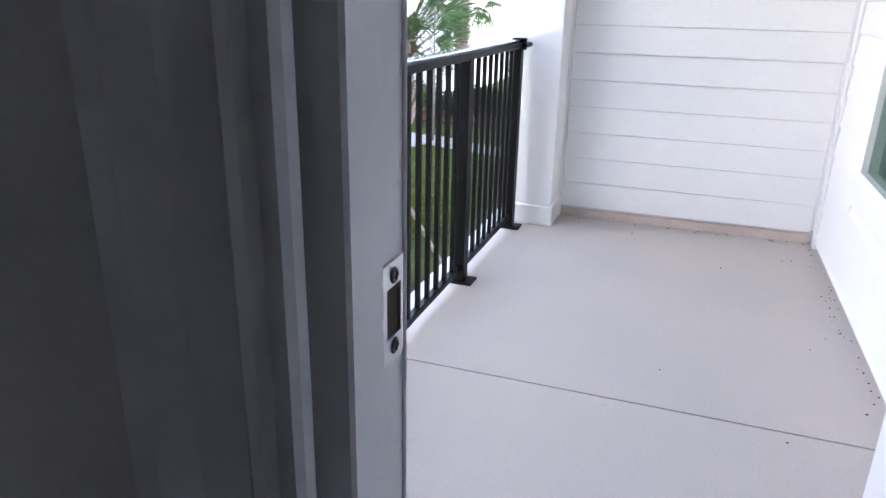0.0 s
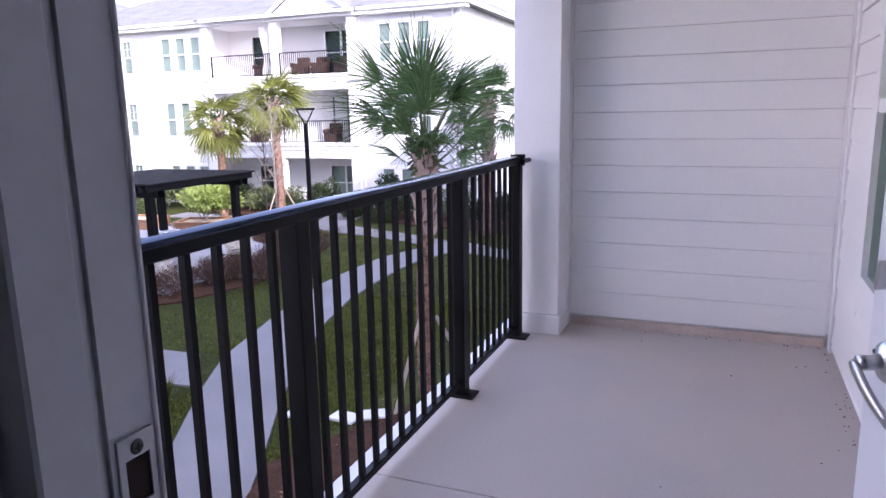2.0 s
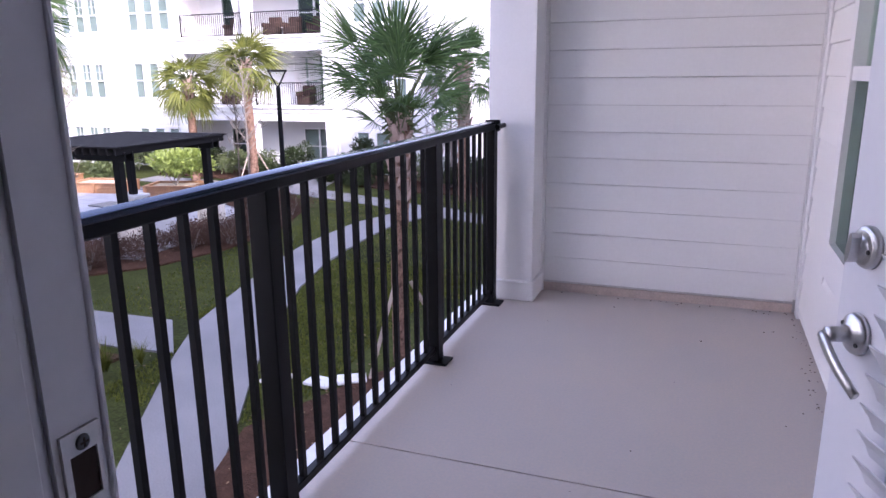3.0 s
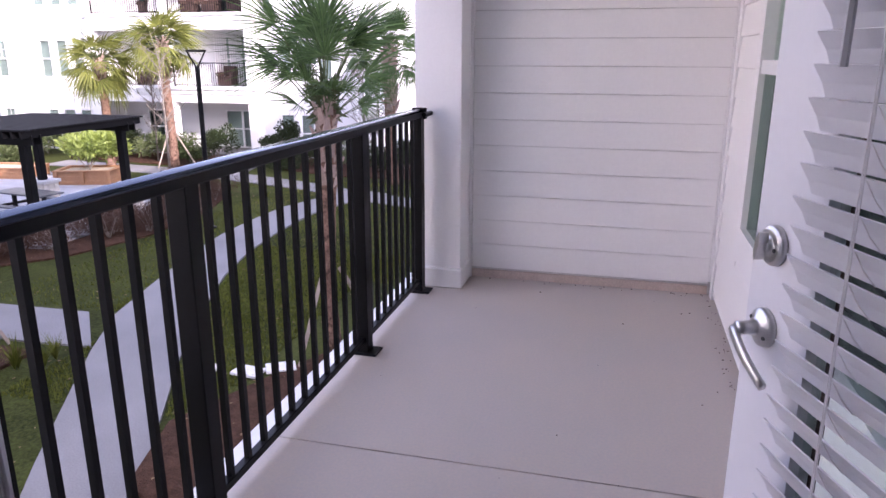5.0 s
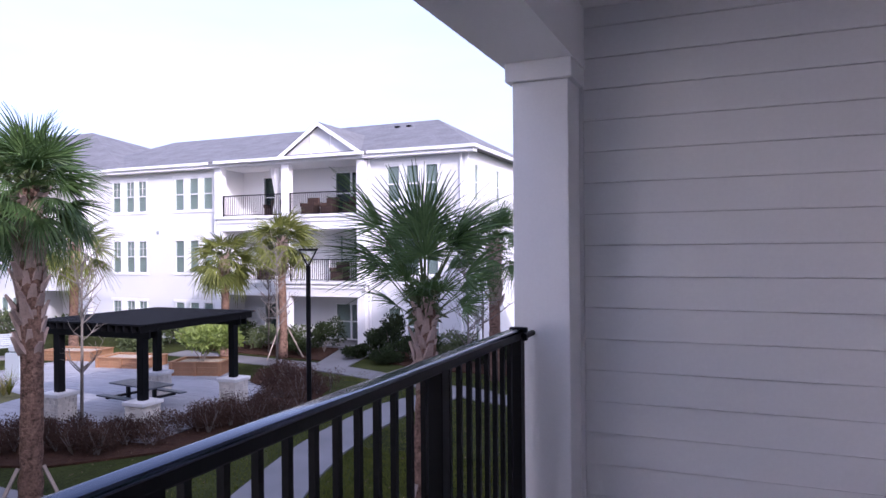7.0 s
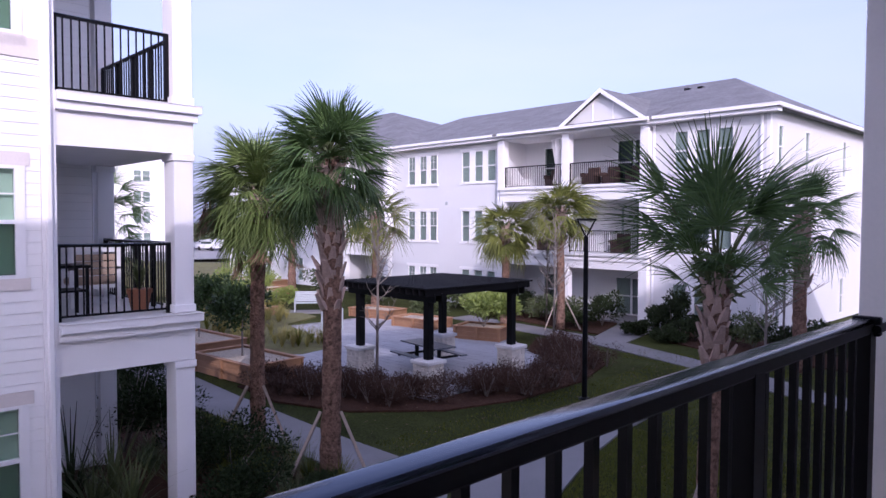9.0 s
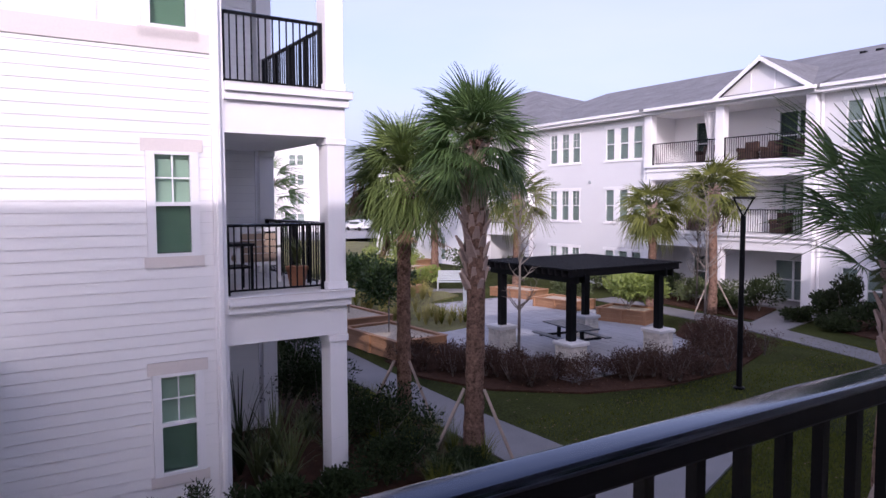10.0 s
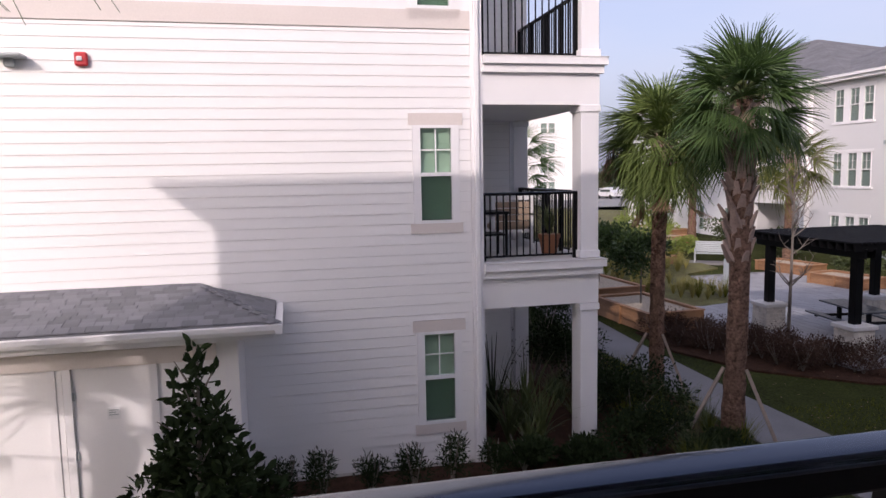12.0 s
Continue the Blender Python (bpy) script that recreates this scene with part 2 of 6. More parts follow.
class Mesh:
    """Collects vertices and faces of one mesh."""
    def __init__(self):
        self.v, self.f = [], []

    def add(self, verts, faces, m=None):
        k = len(self.v)
        self.v += [tuple(m @ Vector(p)) for p in verts] if m else [tuple(p) for p in verts]
        self.f += [tuple(i + k for i in f) for f in faces]
        return self

    def box(self, x0, x1, y0, y1, z0, z1, m=None, bev=0.0):
        if bev:
            b = bev
            vs, fs = [], []
            for z, i in ((z0, b), (z0 + b, 0), (z1 - b, 0), (z1, b)):
                vs += [(x0 + i + (b if not i else 0), y0 + i, z), (x1 - i - (b if not i else 0), y0 + i, z), (x1 - i, y0 + i + (b if not i else 0), z), (x1 - i, y1 - i - (b if not i else 0), z),
                       (x1 - i - (b if not i else 0), y1 - i, z), (x0 + i + (b if not i else 0), y1 - i, z), (x0 + i, y1 - i - (b if not i else 0), z), (x0 + i, y0 + i + (b if not i else 0), z)]
            for r in range(3):
                for j in range(8):
                    fs.append((r * 8 + j, r * 8 + (j + 1) % 8, r * 8 + 8 + (j + 1) % 8, r * 8 + 8 + j))
            fs += [tuple(reversed(range(8))), tuple(range(24, 32))]
            return self.add(vs, fs, m)
        vs = [(x0, y0, z0), (x1, y0, z0), (x1, y1, z0), (x0, y1, z0), (x0, y0, z1), (x1, y0, z1), (x1, y1, z1), (x0, y1, z1)]
        return self.add(vs, [(3, 2, 1, 0), (4, 5, 6, 7), (0, 1, 5, 4), (1, 2, 6, 5), (2, 3, 7, 6), (3, 0, 4, 7)], m)

    def tube(self, pts, radii, n=8, cap=True):
        """A round limb through points."""
        pts = [Vector(p) for p in pts]
        rings = []
        for i, p in enumerate(pts):
            d = (pts[min(i + 1, len(pts) - 1)] - pts[max(i - 1, 0)]).normalized()
            a = d.orthogonal().normalized() if abs(d.z) > 0.95 else d.cross(Vector((0, 0, 1))).normalized()
            c = d.cross(a)
            rings.append([p + (a * math.cos(2 * math.pi * j / n) + c * math.sin(2 * math.pi * j / n)) * radii[i] for j in range(n)])
        vs = [q for r in rings for q in r]
        fs = [(i * n + j, i * n + (j + 1) % n, (i + 1) * n + (j + 1) % n, (i + 1) * n + j) for i in range(len(pts) - 1) for j in range(n)]
        if cap:
            fs += [tuple(reversed(range(n))), tuple(range(len(vs) - n, len(vs)))]
        return self.add(vs, fs)

    def lathe(self, prof, n=24, m=None):
        """Turned profile of (radius, height) round z."""
        vs = [(r * math.cos(2 * math.pi * j / n), r * math.sin(2 * math.pi * j / n), z) for r, z in prof for j in range(n)]
        fs = [(i * n + j, i * n + (j + 1) % n, (i + 1) * n + (j + 1) % n, (i + 1) * n + j) for i in range(len(prof) - 1) for j in range(n)]
        fs += [tuple(reversed(range(n))), tuple(range(len(vs) - n, len(vs)))]
        return self.add(vs, fs, m)

    def prism(self, poly, z0, z1, m=None):
        n = len(poly)
        vs = [(x, y, z0) for x, y in poly] + [(x, y, z1) for x, y in poly]
        return self.add(vs, [tuple(reversed(range(n))), tuple(range(n, 2 * n))] + [(i, (i + 1) % n, n + (i + 1) % n, n + i) for i in range(n)], m)

    def data(self, name, material, smooth=False):
        me = bpy.data.meshes.new(name)
        me.from_pydata(self.v, [], self.f)
        me.materials.append(material)
        if smooth:
            me.polygons.foreach_set("use_smooth", [True] * len(me.polygons))
        me.update()
        return me

ONE = Matrix.Identity(4)

def put(name, data, parent=None, m=ONE, label="", category="", group="", kind=""):
    ob = new(name, data)
    if parent:
        ob.parent = parent
        ob.matrix_basis = W[parent].inverted() @ m
    else:
        ob.matrix_basis = m
    W[ob] = m.copy()
    return tagged(ob, label, category, group, kind)

def part(name, mesh, material, parent, label="", m=ONE, smooth=False, kind=""):
    return put(name, mesh.data(name, material, smooth), parent, m, label, kind=kind)

def thing(name, at, label, category, group="", kind="", m=None):
    return put(name, None, None, m or Matrix.Translation(at), label, category, group, kind)

def structure(name, mesh, material, label="", m=ONE, category=""):
    return put(name, mesh.data(name, material), None, m, label, category, kind="structure")

G = -3.2
rnd = random.Random(4)
# ---- walls, planks, windows: local x along the wall, -y outwards, z up ----
def cells(u0, u1, z0, z1, holes):
    us = sorted({u0, u1, *(max(u0, min(u1, v)) for h in holes for v in (h[0], h[2]))})
    zs = sorted({z0, z1, *(max(z0, min(z1, v)) for h in holes for v in (h[1], h[3]))})
    for a, b in zip(us, us[1:]):
        for c, d in zip(zs, zs[1:]):
            mu, mz = (a + b) / 2, (c + d) / 2
            if not any(h[0] < mu < h[2] and h[1] < mz < h[3] for h in holes):
                yield a, b, c, d

def wall_mesh(u0, u1, z0, z1, holes, thick=0.18):
    """One connected slab with its openings cut through."""
    us = sorted({u0, u1, *(v for h in holes for v in (h[0], h[2]) if u0 < v < u1)})
    zs = sorted({z0, z1, *(v for h in holes for v in (h[1], h[3]) if z0 < v < z1)})
    nu, nz = len(us), len(zs)
    def solid(i, j):
        if not (0 <= i < nu - 1 and 0 <= j < nz - 1):
            return False
        mu, mz = (us[i] + us[i + 1]) / 2, (zs[j] + zs[j + 1]) / 2
        return not any(h[0] < mu < h[2] and h[1] < mz < h[3] for h in holes)
    vs = [(u, y, z) for y in (0, thick) for z in zs for u in us]
    at = lambda i, j, k: k * nu * nz + j * nu + i
    fs = []
    for j in range(nz - 1):
        for i in range(nu - 1):
            if not solid(i, j):
                continue
            fs += [(at(i, j, 0), at(i + 1, j, 0), at(i + 1, j + 1, 0), at(i, j + 1, 0)), (at(i, j + 1, 1), at(i + 1, j + 1, 1), at(i + 1, j, 1), at(i, j, 1))]
            if not solid(i - 1, j):
                fs.append((at(i, j, 1), at(i, j, 0), at(i, j + 1, 0), at(i, j + 1, 1)))
            if not solid(i + 1, j):
                fs.append((at(i + 1, j, 0), at(i + 1, j, 1), at(i + 1, j + 1, 1), at(i + 1, j + 1, 0)))
            if not solid(i, j - 1):
                fs.append((at(i, j, 0), at(i, j, 1), at(i + 1, j, 1), at(i + 1, j, 0)))
            if not solid(i, j + 1):
                fs.append((at(i, j + 1, 0), at(i + 1, j + 1, 0), at(i + 1, j + 1, 1), at(i, j + 1, 1)))
    return Mesh().add(vs, fs)

PLANKS = {}

def plank_data(length, h, material):
    key = (round(length, 2), round(h, 3), material.name)
    if key not in PLANKS:
        k = Mesh()
        l = key[0]
        pr = [(0, 0.0), (-0.016, 0.0), (-0.0165, 0.004), (-0.007, h), (0, h)]
        k.add([(x, y, z) for x in (0, l) for y, z in pr], [(0, 1, 2, 3, 4), (9, 8, 7, 6, 5)] + [(i, i + 5, (i + 1) % 5 + 5, (i + 1) % 5) for i in range(5)])
        PLANKS[key] = k.data("plank", material)
    return PLANKS[key]

def planks(parent, m, u0, u1, z0, z1, holes, row=0.1535, start=0.0, material=None, gap=0.004):
    """Lap siding, board by board, broken at the openings."""
    z = start
    while z > z0 + 1e-6:
        z -= row
    while z < z1 - 0.02:
        a, b = max(z, z0), min(z + row, z1)
        if b - a > 0.03:
            spans = [(u0, u1)]
            for h in holes:
                if h[1] < b - 0.01 and h[3] > a + 0.01:
                    spans = [s for p, q in spans for s in ((p, min(q, h[0])), (max(p, h[2]), q)) if s[1] - s[0] > 0.03]
            for p, q in spans:
                put("plank", plank_data(q - p, b - a - gap, material or SIDING), parent, m @ Matrix.Translation((p, -0.0005, a + gap)))
            for h in holes:
                for c, d in ((a, h[1]), (h[3], b)):
                    if h[1] < b - 0.01 and h[3] > a + 0.01 and 0.02 < d - c < row - 0.01:
                        put("plank", plank_data(h[2] - h[0], d - c - gap, material or SIDING), parent, m @ Matrix.Translation((h[0], -0.0005, c + gap)))
        z += row

WIN = {}

def window_data(w, h, muntin, fr=0.045, cloth=None):
    key = (round(w, 2), round(h, 2), muntin, cloth)
    if key not in WIN:
        k = Mesh()
        mid = h * 0.5
        for x0, x1, z0, z1, y in ((0, fr, 0, h, -0.03), (w - fr, w, 0, h, -0.03), (fr, w - fr, 0, fr, -0.03), (fr, w - fr, h - fr, h, -0.03), (fr, w - fr, mid - 0.025, mid + 0.03, -0.022)):
            k.box(x0, x1, y, 0.06, z0, z1)
        if muntin:
            k.box(w / 2 - 0.009, w / 2 + 0.009, 0.0, 0.02, mid + 0.03, h - fr)
            zq = mid + (h - mid) * 0.5
            k.box(fr, w / 2 - 0.009, 0.0, 0.02, zq - 0.009, zq + 0.009)
            k.box(w / 2 + 0.009, w - fr, 0.0, 0.02, zq - 0.009, zq + 0.009)
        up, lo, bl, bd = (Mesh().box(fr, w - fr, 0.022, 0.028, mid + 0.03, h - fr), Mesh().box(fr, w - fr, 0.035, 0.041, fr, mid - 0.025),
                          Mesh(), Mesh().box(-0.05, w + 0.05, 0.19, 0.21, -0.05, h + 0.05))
        z = h - fr - 0.02
        bl.box(fr + 0.004, w - fr - 0.004, 0.06, 0.09, h - fr - 0.05, h - fr)
        n = max(6, int((h - 0.1) / 0.045))
        for i in range(n):
            zz = h - fr - 0.06 - i * (h - 2 * fr - 0.08) / n
            bl.add([(fr + 0.004, 0.066, zz), (w - fr - 0.004, 0.066, zz), (w - fr - 0.004, 0.085, zz - (h - 2 * fr - 0.08) / n * 1.08), (fr + 0.004, 0.085, zz - (h - 2 * fr - 0.08) / n * 1.08)], [(0, 1, 2, 3)])
        WIN[key] = (k.data("window", TRIM), up.data("pane", GLASS), lo.data("pane", GLASS), bl.data("blind", cloth or GREENBL), bd.data("room_behind", UNLIT), Mesh().box(fr + 0.002, w - fr - 0.002, -0.004, -0.002, fr + 0.002, mid - 0.027).data("insect_screen", SCREEN))
    return WIN[key]

def window(parent, m, u, z, w, h, muntin=False, blind=True, name="window", cloth=None):
    d = window_data(w, h, muntin, cloth=cloth)
    mm = m @ Matrix.Translation((u, 0, z))
    wi = put(name, d[0], parent, mm)
    put("pane", d[1], wi, mm), put("pane", d[2], wi, mm)
    if name == "window" and cloth is None:
        put("insect_screen", d[5], wi, mm, "dark insect screen over the lower sash")
    if blind:
        put("blind", d[3], wi, mm, "drawn green-tinted slatted blind")
    # flat dark panel paints the unlit room; no room is built
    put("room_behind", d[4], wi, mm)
    return wi

BAL = {}

def railing(parent, m, length, posts, end_posts=True, top=1.07, gap=0.1067, plates=False):
    """Black metal guard rail; local x along it, z from the floor."""
    tr = part("top_rail", rail_profile(length), METAL, parent, m=m)
    # separate cap carries the blue-tinted top highlight; rail sides stay dull
    part("rail_cap", rail_profile(length, True), TOPR, tr, "glossy rounded black rail cap with sky-blue tinted sheen", m, True)
    part("bottom_rail", Mesh().box(0, length, -0.016, 0.016, 0.055, 0.085, bev=0.003), METAL, parent, m=m)
    if "b" not in BAL:
        BAL["b"] = Mesh().box(-0.0095, 0.0095, -0.0095, 0.0095, 0.085, 1.03).data("baluster", METAL)
        BAL["p"] = Mesh().box(-0.032, 0.032, -0.032, 0.032, 0.0, 1.03, bev=0.003).data("post", METAL)
        BAL["pl"] = Mesh().box(-0.055, 0.075, -0.05, 0.05, 0.0, 0.012, bev=0.003).box(-0.033, 0.033, -0.033, 0.033, 0.012, 0.04, bev=0.003).data("base_plate", METAL)
    for p in posts:
        po = put("post", BAL["p"], parent, m @ Matrix.Translation((p, 0, 0)))
        if plates:
            put("base_plate", BAL["pl"], po, m @ Matrix.Translation((p, 0, 0)) @ pose(0, 0, 0, 0, 0, -90))
    stops = sorted({0.0, *posts, length})
    for a, b in zip(stops, stops[1:]):
        n = max(1, round((b - a) / gap))
        for i in range(1, n):
            put("baluster", BAL["b"], parent, m @ Matrix.Translation((a + (b - a) * i / n, 0, 0)))

def rail_profile(length, cap=False):
    pr = [(-0.029, 1.02), (0.029, 1.02), (0.031, 1.024), (0.031, 1.0505), (-0.031, 1.0505), (-0.031, 1.024)]
    if cap:
        pr = [(-0.0305, 1.051), (0.0305, 1.051)] + [(0.0315 * math.copysign(abs(math.cos(a)) ** 0.55, math.cos(a)), 1.0515 + 0.0150 * abs(math.sin(a)) ** 0.6) for a in [math.pi * i / 14 for i in range(15)]]
    n = len(pr)
    return Mesh().add([(x, y, z) for x in (0, length) for y, z in pr], [tuple(range(n)), tuple(reversed(range(n, 2 * n)))] + [(i, i + n, (i + 1) % n + n, (i + 1) % n) for i in range(n)])

# ---- ground ----
def sheet(name, poly, z, material, label, th=0.12, category="ground"):
    return structure(name, Mesh().prism(poly, z - th, z), material, label, category=category)

gm = Mesh()
NG = 40
xs = [-900, -500, -300, -200] + [-150 + 150 * i / NG for i in range(NG + 1)] + [60, 150, 400, 900]
ys = [-900, -400, -150, -60] + [-30 + 110 * i / NG for i in range(NG + 1)] + [130, 250, 500, 900]
gm.add([(x, y, G + 0.015 * noise.noise((x * 0.3, y * 0.3, 0))) for y in ys for x in xs],
       [(j * len(xs) + i, j * len(xs) + i + 1, (j + 1) * len(xs) + i + 1, (j + 1) * len(xs) + i) for j in range(len(ys) - 1) for i in range(len(xs) - 1)])
structure("ground", gm, GRASS, "mown green lawn between the apartment buildings", category="lawn")

def ribbon(left, right):
    return list(left) + list(reversed(right))

main_l = [(-5.6, 4.4), (-6.41, 5.69), (-7.46, 7.48), (-8.1, 8.6), (-8.8, 10.0), (-9.4, 12.2), (-9.85, 14.0), (-10.12, 15.7), (-10.2, 17.3), (-10.15, 19.2), (-9.6, 21.0), (-8.85, 22.5)]
main_r = [(-4.3, 4.3), (-4.9, 5.45), (-5.78, 7.2), (-6.4, 8.35), (-7.32, 10.3), (-8.15, 12.6), (-8.6, 14.4), (-8.8, 16.0), (-8.9, 17.6), (-8.85, 19.2), (-8.3, 20.9), (-7.6, 22.0)]
sheet("path_main", ribbon(main_l, main_r), G + 0.04, PATHM, "winding pale concrete footpath through the lawn", category="path")
sheet("path_side", [(-8.2, 8.7), (-9.35, 10.0), (-12.9, 9.9), (-17.2, 10.0), (-22.5, 10.3), (-27.0, 11.2), (-27.0, 9.9), (-22.5, 9.0), (-17.2, 8.75), (-12.9, 8.7), (-9.3, 8.6)], G + 0.036, PATHM, "straight concrete footpath beside the planting", category="path")
sheet("path_far", [(-24.0, 25.9), (-15.2, 24.8), (-11.2, 23.4), (-8.2, 22.0), (-3.0, 20.4), (-3.0, 19.2), (-7.6, 20.6), (-10.7, 22.0), (-15.1, 23.4), (-24.0, 24.5)], G + 0.033, PATHM, "concrete footpath along the far facade", category="path")
sheet("path_entry", [(-17.6, 29.2), (-15.6, 29.2), (-14.6, 24.6), (-16.2, 24.9)], G + 0.03, PATHM, "short concrete walk to a patio door", category="path")

# planting beds
sheet("bed_rust", [(-18.2, 10.5), (-16.0, 10.4), (-14.0, 11.2), (-12.5, 12.9), (-11.9, 15.0), (-12.0, 18.0), (-12.9, 20.6), (-15.0, 22.6), (-17.5, 22.9), (-16.2, 20.6), (-13.6, 19.2), (-13.3, 13.3), (-17.0, 12.7)], G + 0.05, MULCH, "brown mulch bed curving round the patio", category="bed")
sheet("bed_facade", [(-25.0, 29.1), (-17.7, 29.1), (-16.4, 25.5), (-24.5, 26.6)], G + 0.05, MULCH, "mulch bed in front of the far facade", category="bed")
sheet("bed_facade_2", [(-15.4, 29.1), (-8.0, 29.1), (-7.0, 25.0), (-11.0, 25.0), (-14.2, 26.2)], G + 0.05, MULCH, "mulch bed under the far windows", category="bed")
sheet("bed_near", [(-1.4, 4.0), (-5.1, 5.6), (-5.5, 6.9), (-4.8, 8.6), (-4.0, 10.3), (-3.4, 12.5), (-1.4, 14)], G + 0.05, MULCH, "brown bark mulch bed below the balcony", category="bed")
sheet("bed_left", [(-18.0, 4.2), (-10.9, 3.9), (-10.8, -6.0), (-9.0, -6.0), (-9.0, 5.0), (-8.9, 8.3), (-13.0, 8.5), (-18.0, 8.4)], G + 0.05, MULCH, "dark mulch bed beside the neighbouring building", category="bed")

# patio of pavers
patio = structure("patio", Mesh().prism([(-27.0, 11.3), (-17.0, 12.8), (-13.4, 13.3), (-13.7, 19.2), (-16.3, 20.7), (-20.0, 23.6), (-27.0, 22.0)], G - 0.1, G + 0.03), PATHM, "grey paved patio round the pergola", category="patio")
pv = Mesh().box(0.006, 0.594, 0.006, 0.294, 0, 0.03, bev=0.006).data("paver", PAVER)
pm = Mesh()
def in_patio(x, y):
    return x < -13.6 and y > 12.9 + (x + 17) * 0.12 and y < 19.1 + max(0, (-13.9 - x)) * 0.62 and y < 22.0
count = 0
for j in range(60):
    for i in range(28):
        x, y = -26.6 + i * 0.6 + (0.3 if j % 2 else 0), 11.6 + j * 0.3 * 0.6 / 0.6
        if not in_patio(x + 0.3, y + 0.15) or x > -13.9:
            continue
        if x > -19.4 and y < 17.6 and count < 290:
            put("paver", pv, patio, Matrix.Translation((x, y, G + 0.031 + rnd.uniform(0, 0.004))))
            count += 1
        else:
            pm.box(x + 0.006, x + 0.594, y + 0.006, y + 0.294, G + 0.031, G + 0.062 + rnd.uniform(0, 0.004))
part("far_pavers", pm, PAVER, patio, kind="stuff")

# ---- own balcony ----
XR, YE, XRAIL, YD = 0.44, 4.2, -1.25, 0.29
fl = Mesh()
fl.box(-1.34, XR, YD, 2.107, -0.24, 0.0).box(-1.34, XR, 2.115, YE, -0.24, 0.0).box(-1.34, XR, 2.107, 2.115, -0.24, -0.012)
structure("floor", fl, CONC, "worn beige concrete balcony floor with one joint", category="floor")
structure("trim_slab_edge", Mesh().box(-1.42, -1.342, YD, 4.25, -0.30, -0.02).box(-1.40, -1.342, YD, 4.25, -0.42, -0.30), TRIM, "white slab edge below the railing")
E_END = Matrix.Translation((0, YE, 0))
we = put("wall_end", wall_mesh(-1.3, XR + 0.2, -0.3, 2.75, []).data("wall_end", LAPSHADOW), None, E_END, "white lap-sided end wall of the balcony", "wall", kind="structure")
planks(we, E_END, -1.005, 0.405, 0.053, 2.62, [], start=0.063)
part("trim", Mesh().box(-1.075, -1.007, -0.03, -0.001, 0.0, 2.62), TRIM, we, m=E_END)
part("trim", Mesh().box(0.407, XR - 0.002, -0.022, -0.001, 0.08, 2.62), TRIM, we, m=E_END)
part("base_board", Mesh().box(-1.005, 0.405, -0.012, -0.001, 0.0, 0.05), STAIN, we, "stained concrete footing strip", m=E_END)
R_W = Matrix.Translation((XR, 0, 0)) @ pose(0, 0, 0, 0, 0, -90)
ROOMHOLE = (-3.40, 0.55, -2.35, 2.06)
ROOMHOLE_2 = (-2.27, 0.55, -1.22, 2.06)
wr = put("wall_right", wall_mesh(-YE, -YD, -0.3, 2.75, [ROOMHOLE, ROOMHOLE_2]).data("wall_right", LAPSHADOW), None, R_W, "white lap-sided apartment wall with a window", "wall", kind="structure")
planks(wr, R_W, -YE + 0.11, -YD - 0.02, 0.03, 2.62, [(-3.475, 0.43, -1.145, 2.27)], start=0.063)
part("trim", Mesh().box(-YE + 0.024, -YE + 0.108, -0.022, -0.001, 0.0, 2.62), TRIM, wr, m=R_W)
for a, b, c, d, ma in ((-3.475, -3.40, 0.55, 2.06, TRIM), (-2.35, -2.27, 0.55, 2.06, TRIM), (-1.22, -1.145, 0.55, 2.06, TRIM), (-3.52, -1.10, 2.06, 2.27, TRIM), (-3.50, -1.12, 0.43, 0.55, TRIM)):
    part("window_trim", Mesh().box(a, b, -0.026, -0.001, c, d), ma, wr, m=R_W)
for hole in (ROOMHOLE, ROOMHOLE_2):
    window(wr, R_W, hole[0], hole[1], 1.05, 1.51, False, True)
cl = Mesh().box(-1.36, XR + 0.2, YD - 0.1, 4.38, 2.62, 2.75)
structure("ceiling", cl, CEIL, "white painted balcony ceiling", category="ceiling")
structure("trim_beam", Mesh().box(-1.36, -1.0, YD, 4.22, 2.32, 2.619), TRIM, "white boxed beam over the railing", category="beam")
col = thing("column", (-1.16, 4.03, 0), "square white column with a plain cap and base", "column")
part("shaft", Mesh().box(-1.295, -1.025, 3.94, 4.199, 0.12, 2.225, bev=0.004), TRIM, col)
part("cap", Mesh().box(-1.325, -1.003, 3.915, 4.2, 2.226, 2.319, bev=0.004), TRIM, col)
part("base", Mesh().box(-1.32, -1.01, 3.918, 4.2, 0.0, 0.119, bev=0.006), TRIM, col)

rail = thing("balcony_railing", (XRAIL, 2.1, 0), "black metal balcony railing with square balusters", "railing")
RM = Matrix.Translation((XRAIL, YD, 0)) @ pose(0, 0, 0, 0, 0, 90)
railing(rail, RM, 3.848 - YD, [0.06, 1.63 - YD, 2.91 - YD, 3.82 - YD], plates=True)
part("end_bracket", Mesh().tube([(XRAIL + 0.045, 3.80, 1.035), (XRAIL + 0.045, 3.939, 1.035)], [0.014, 0.014], 10).box(XRAIL - 0.033, XRAIL + 0.05, 3.82, 3.848, 1.01, 1.072, bev=0.004), METAL, rail)

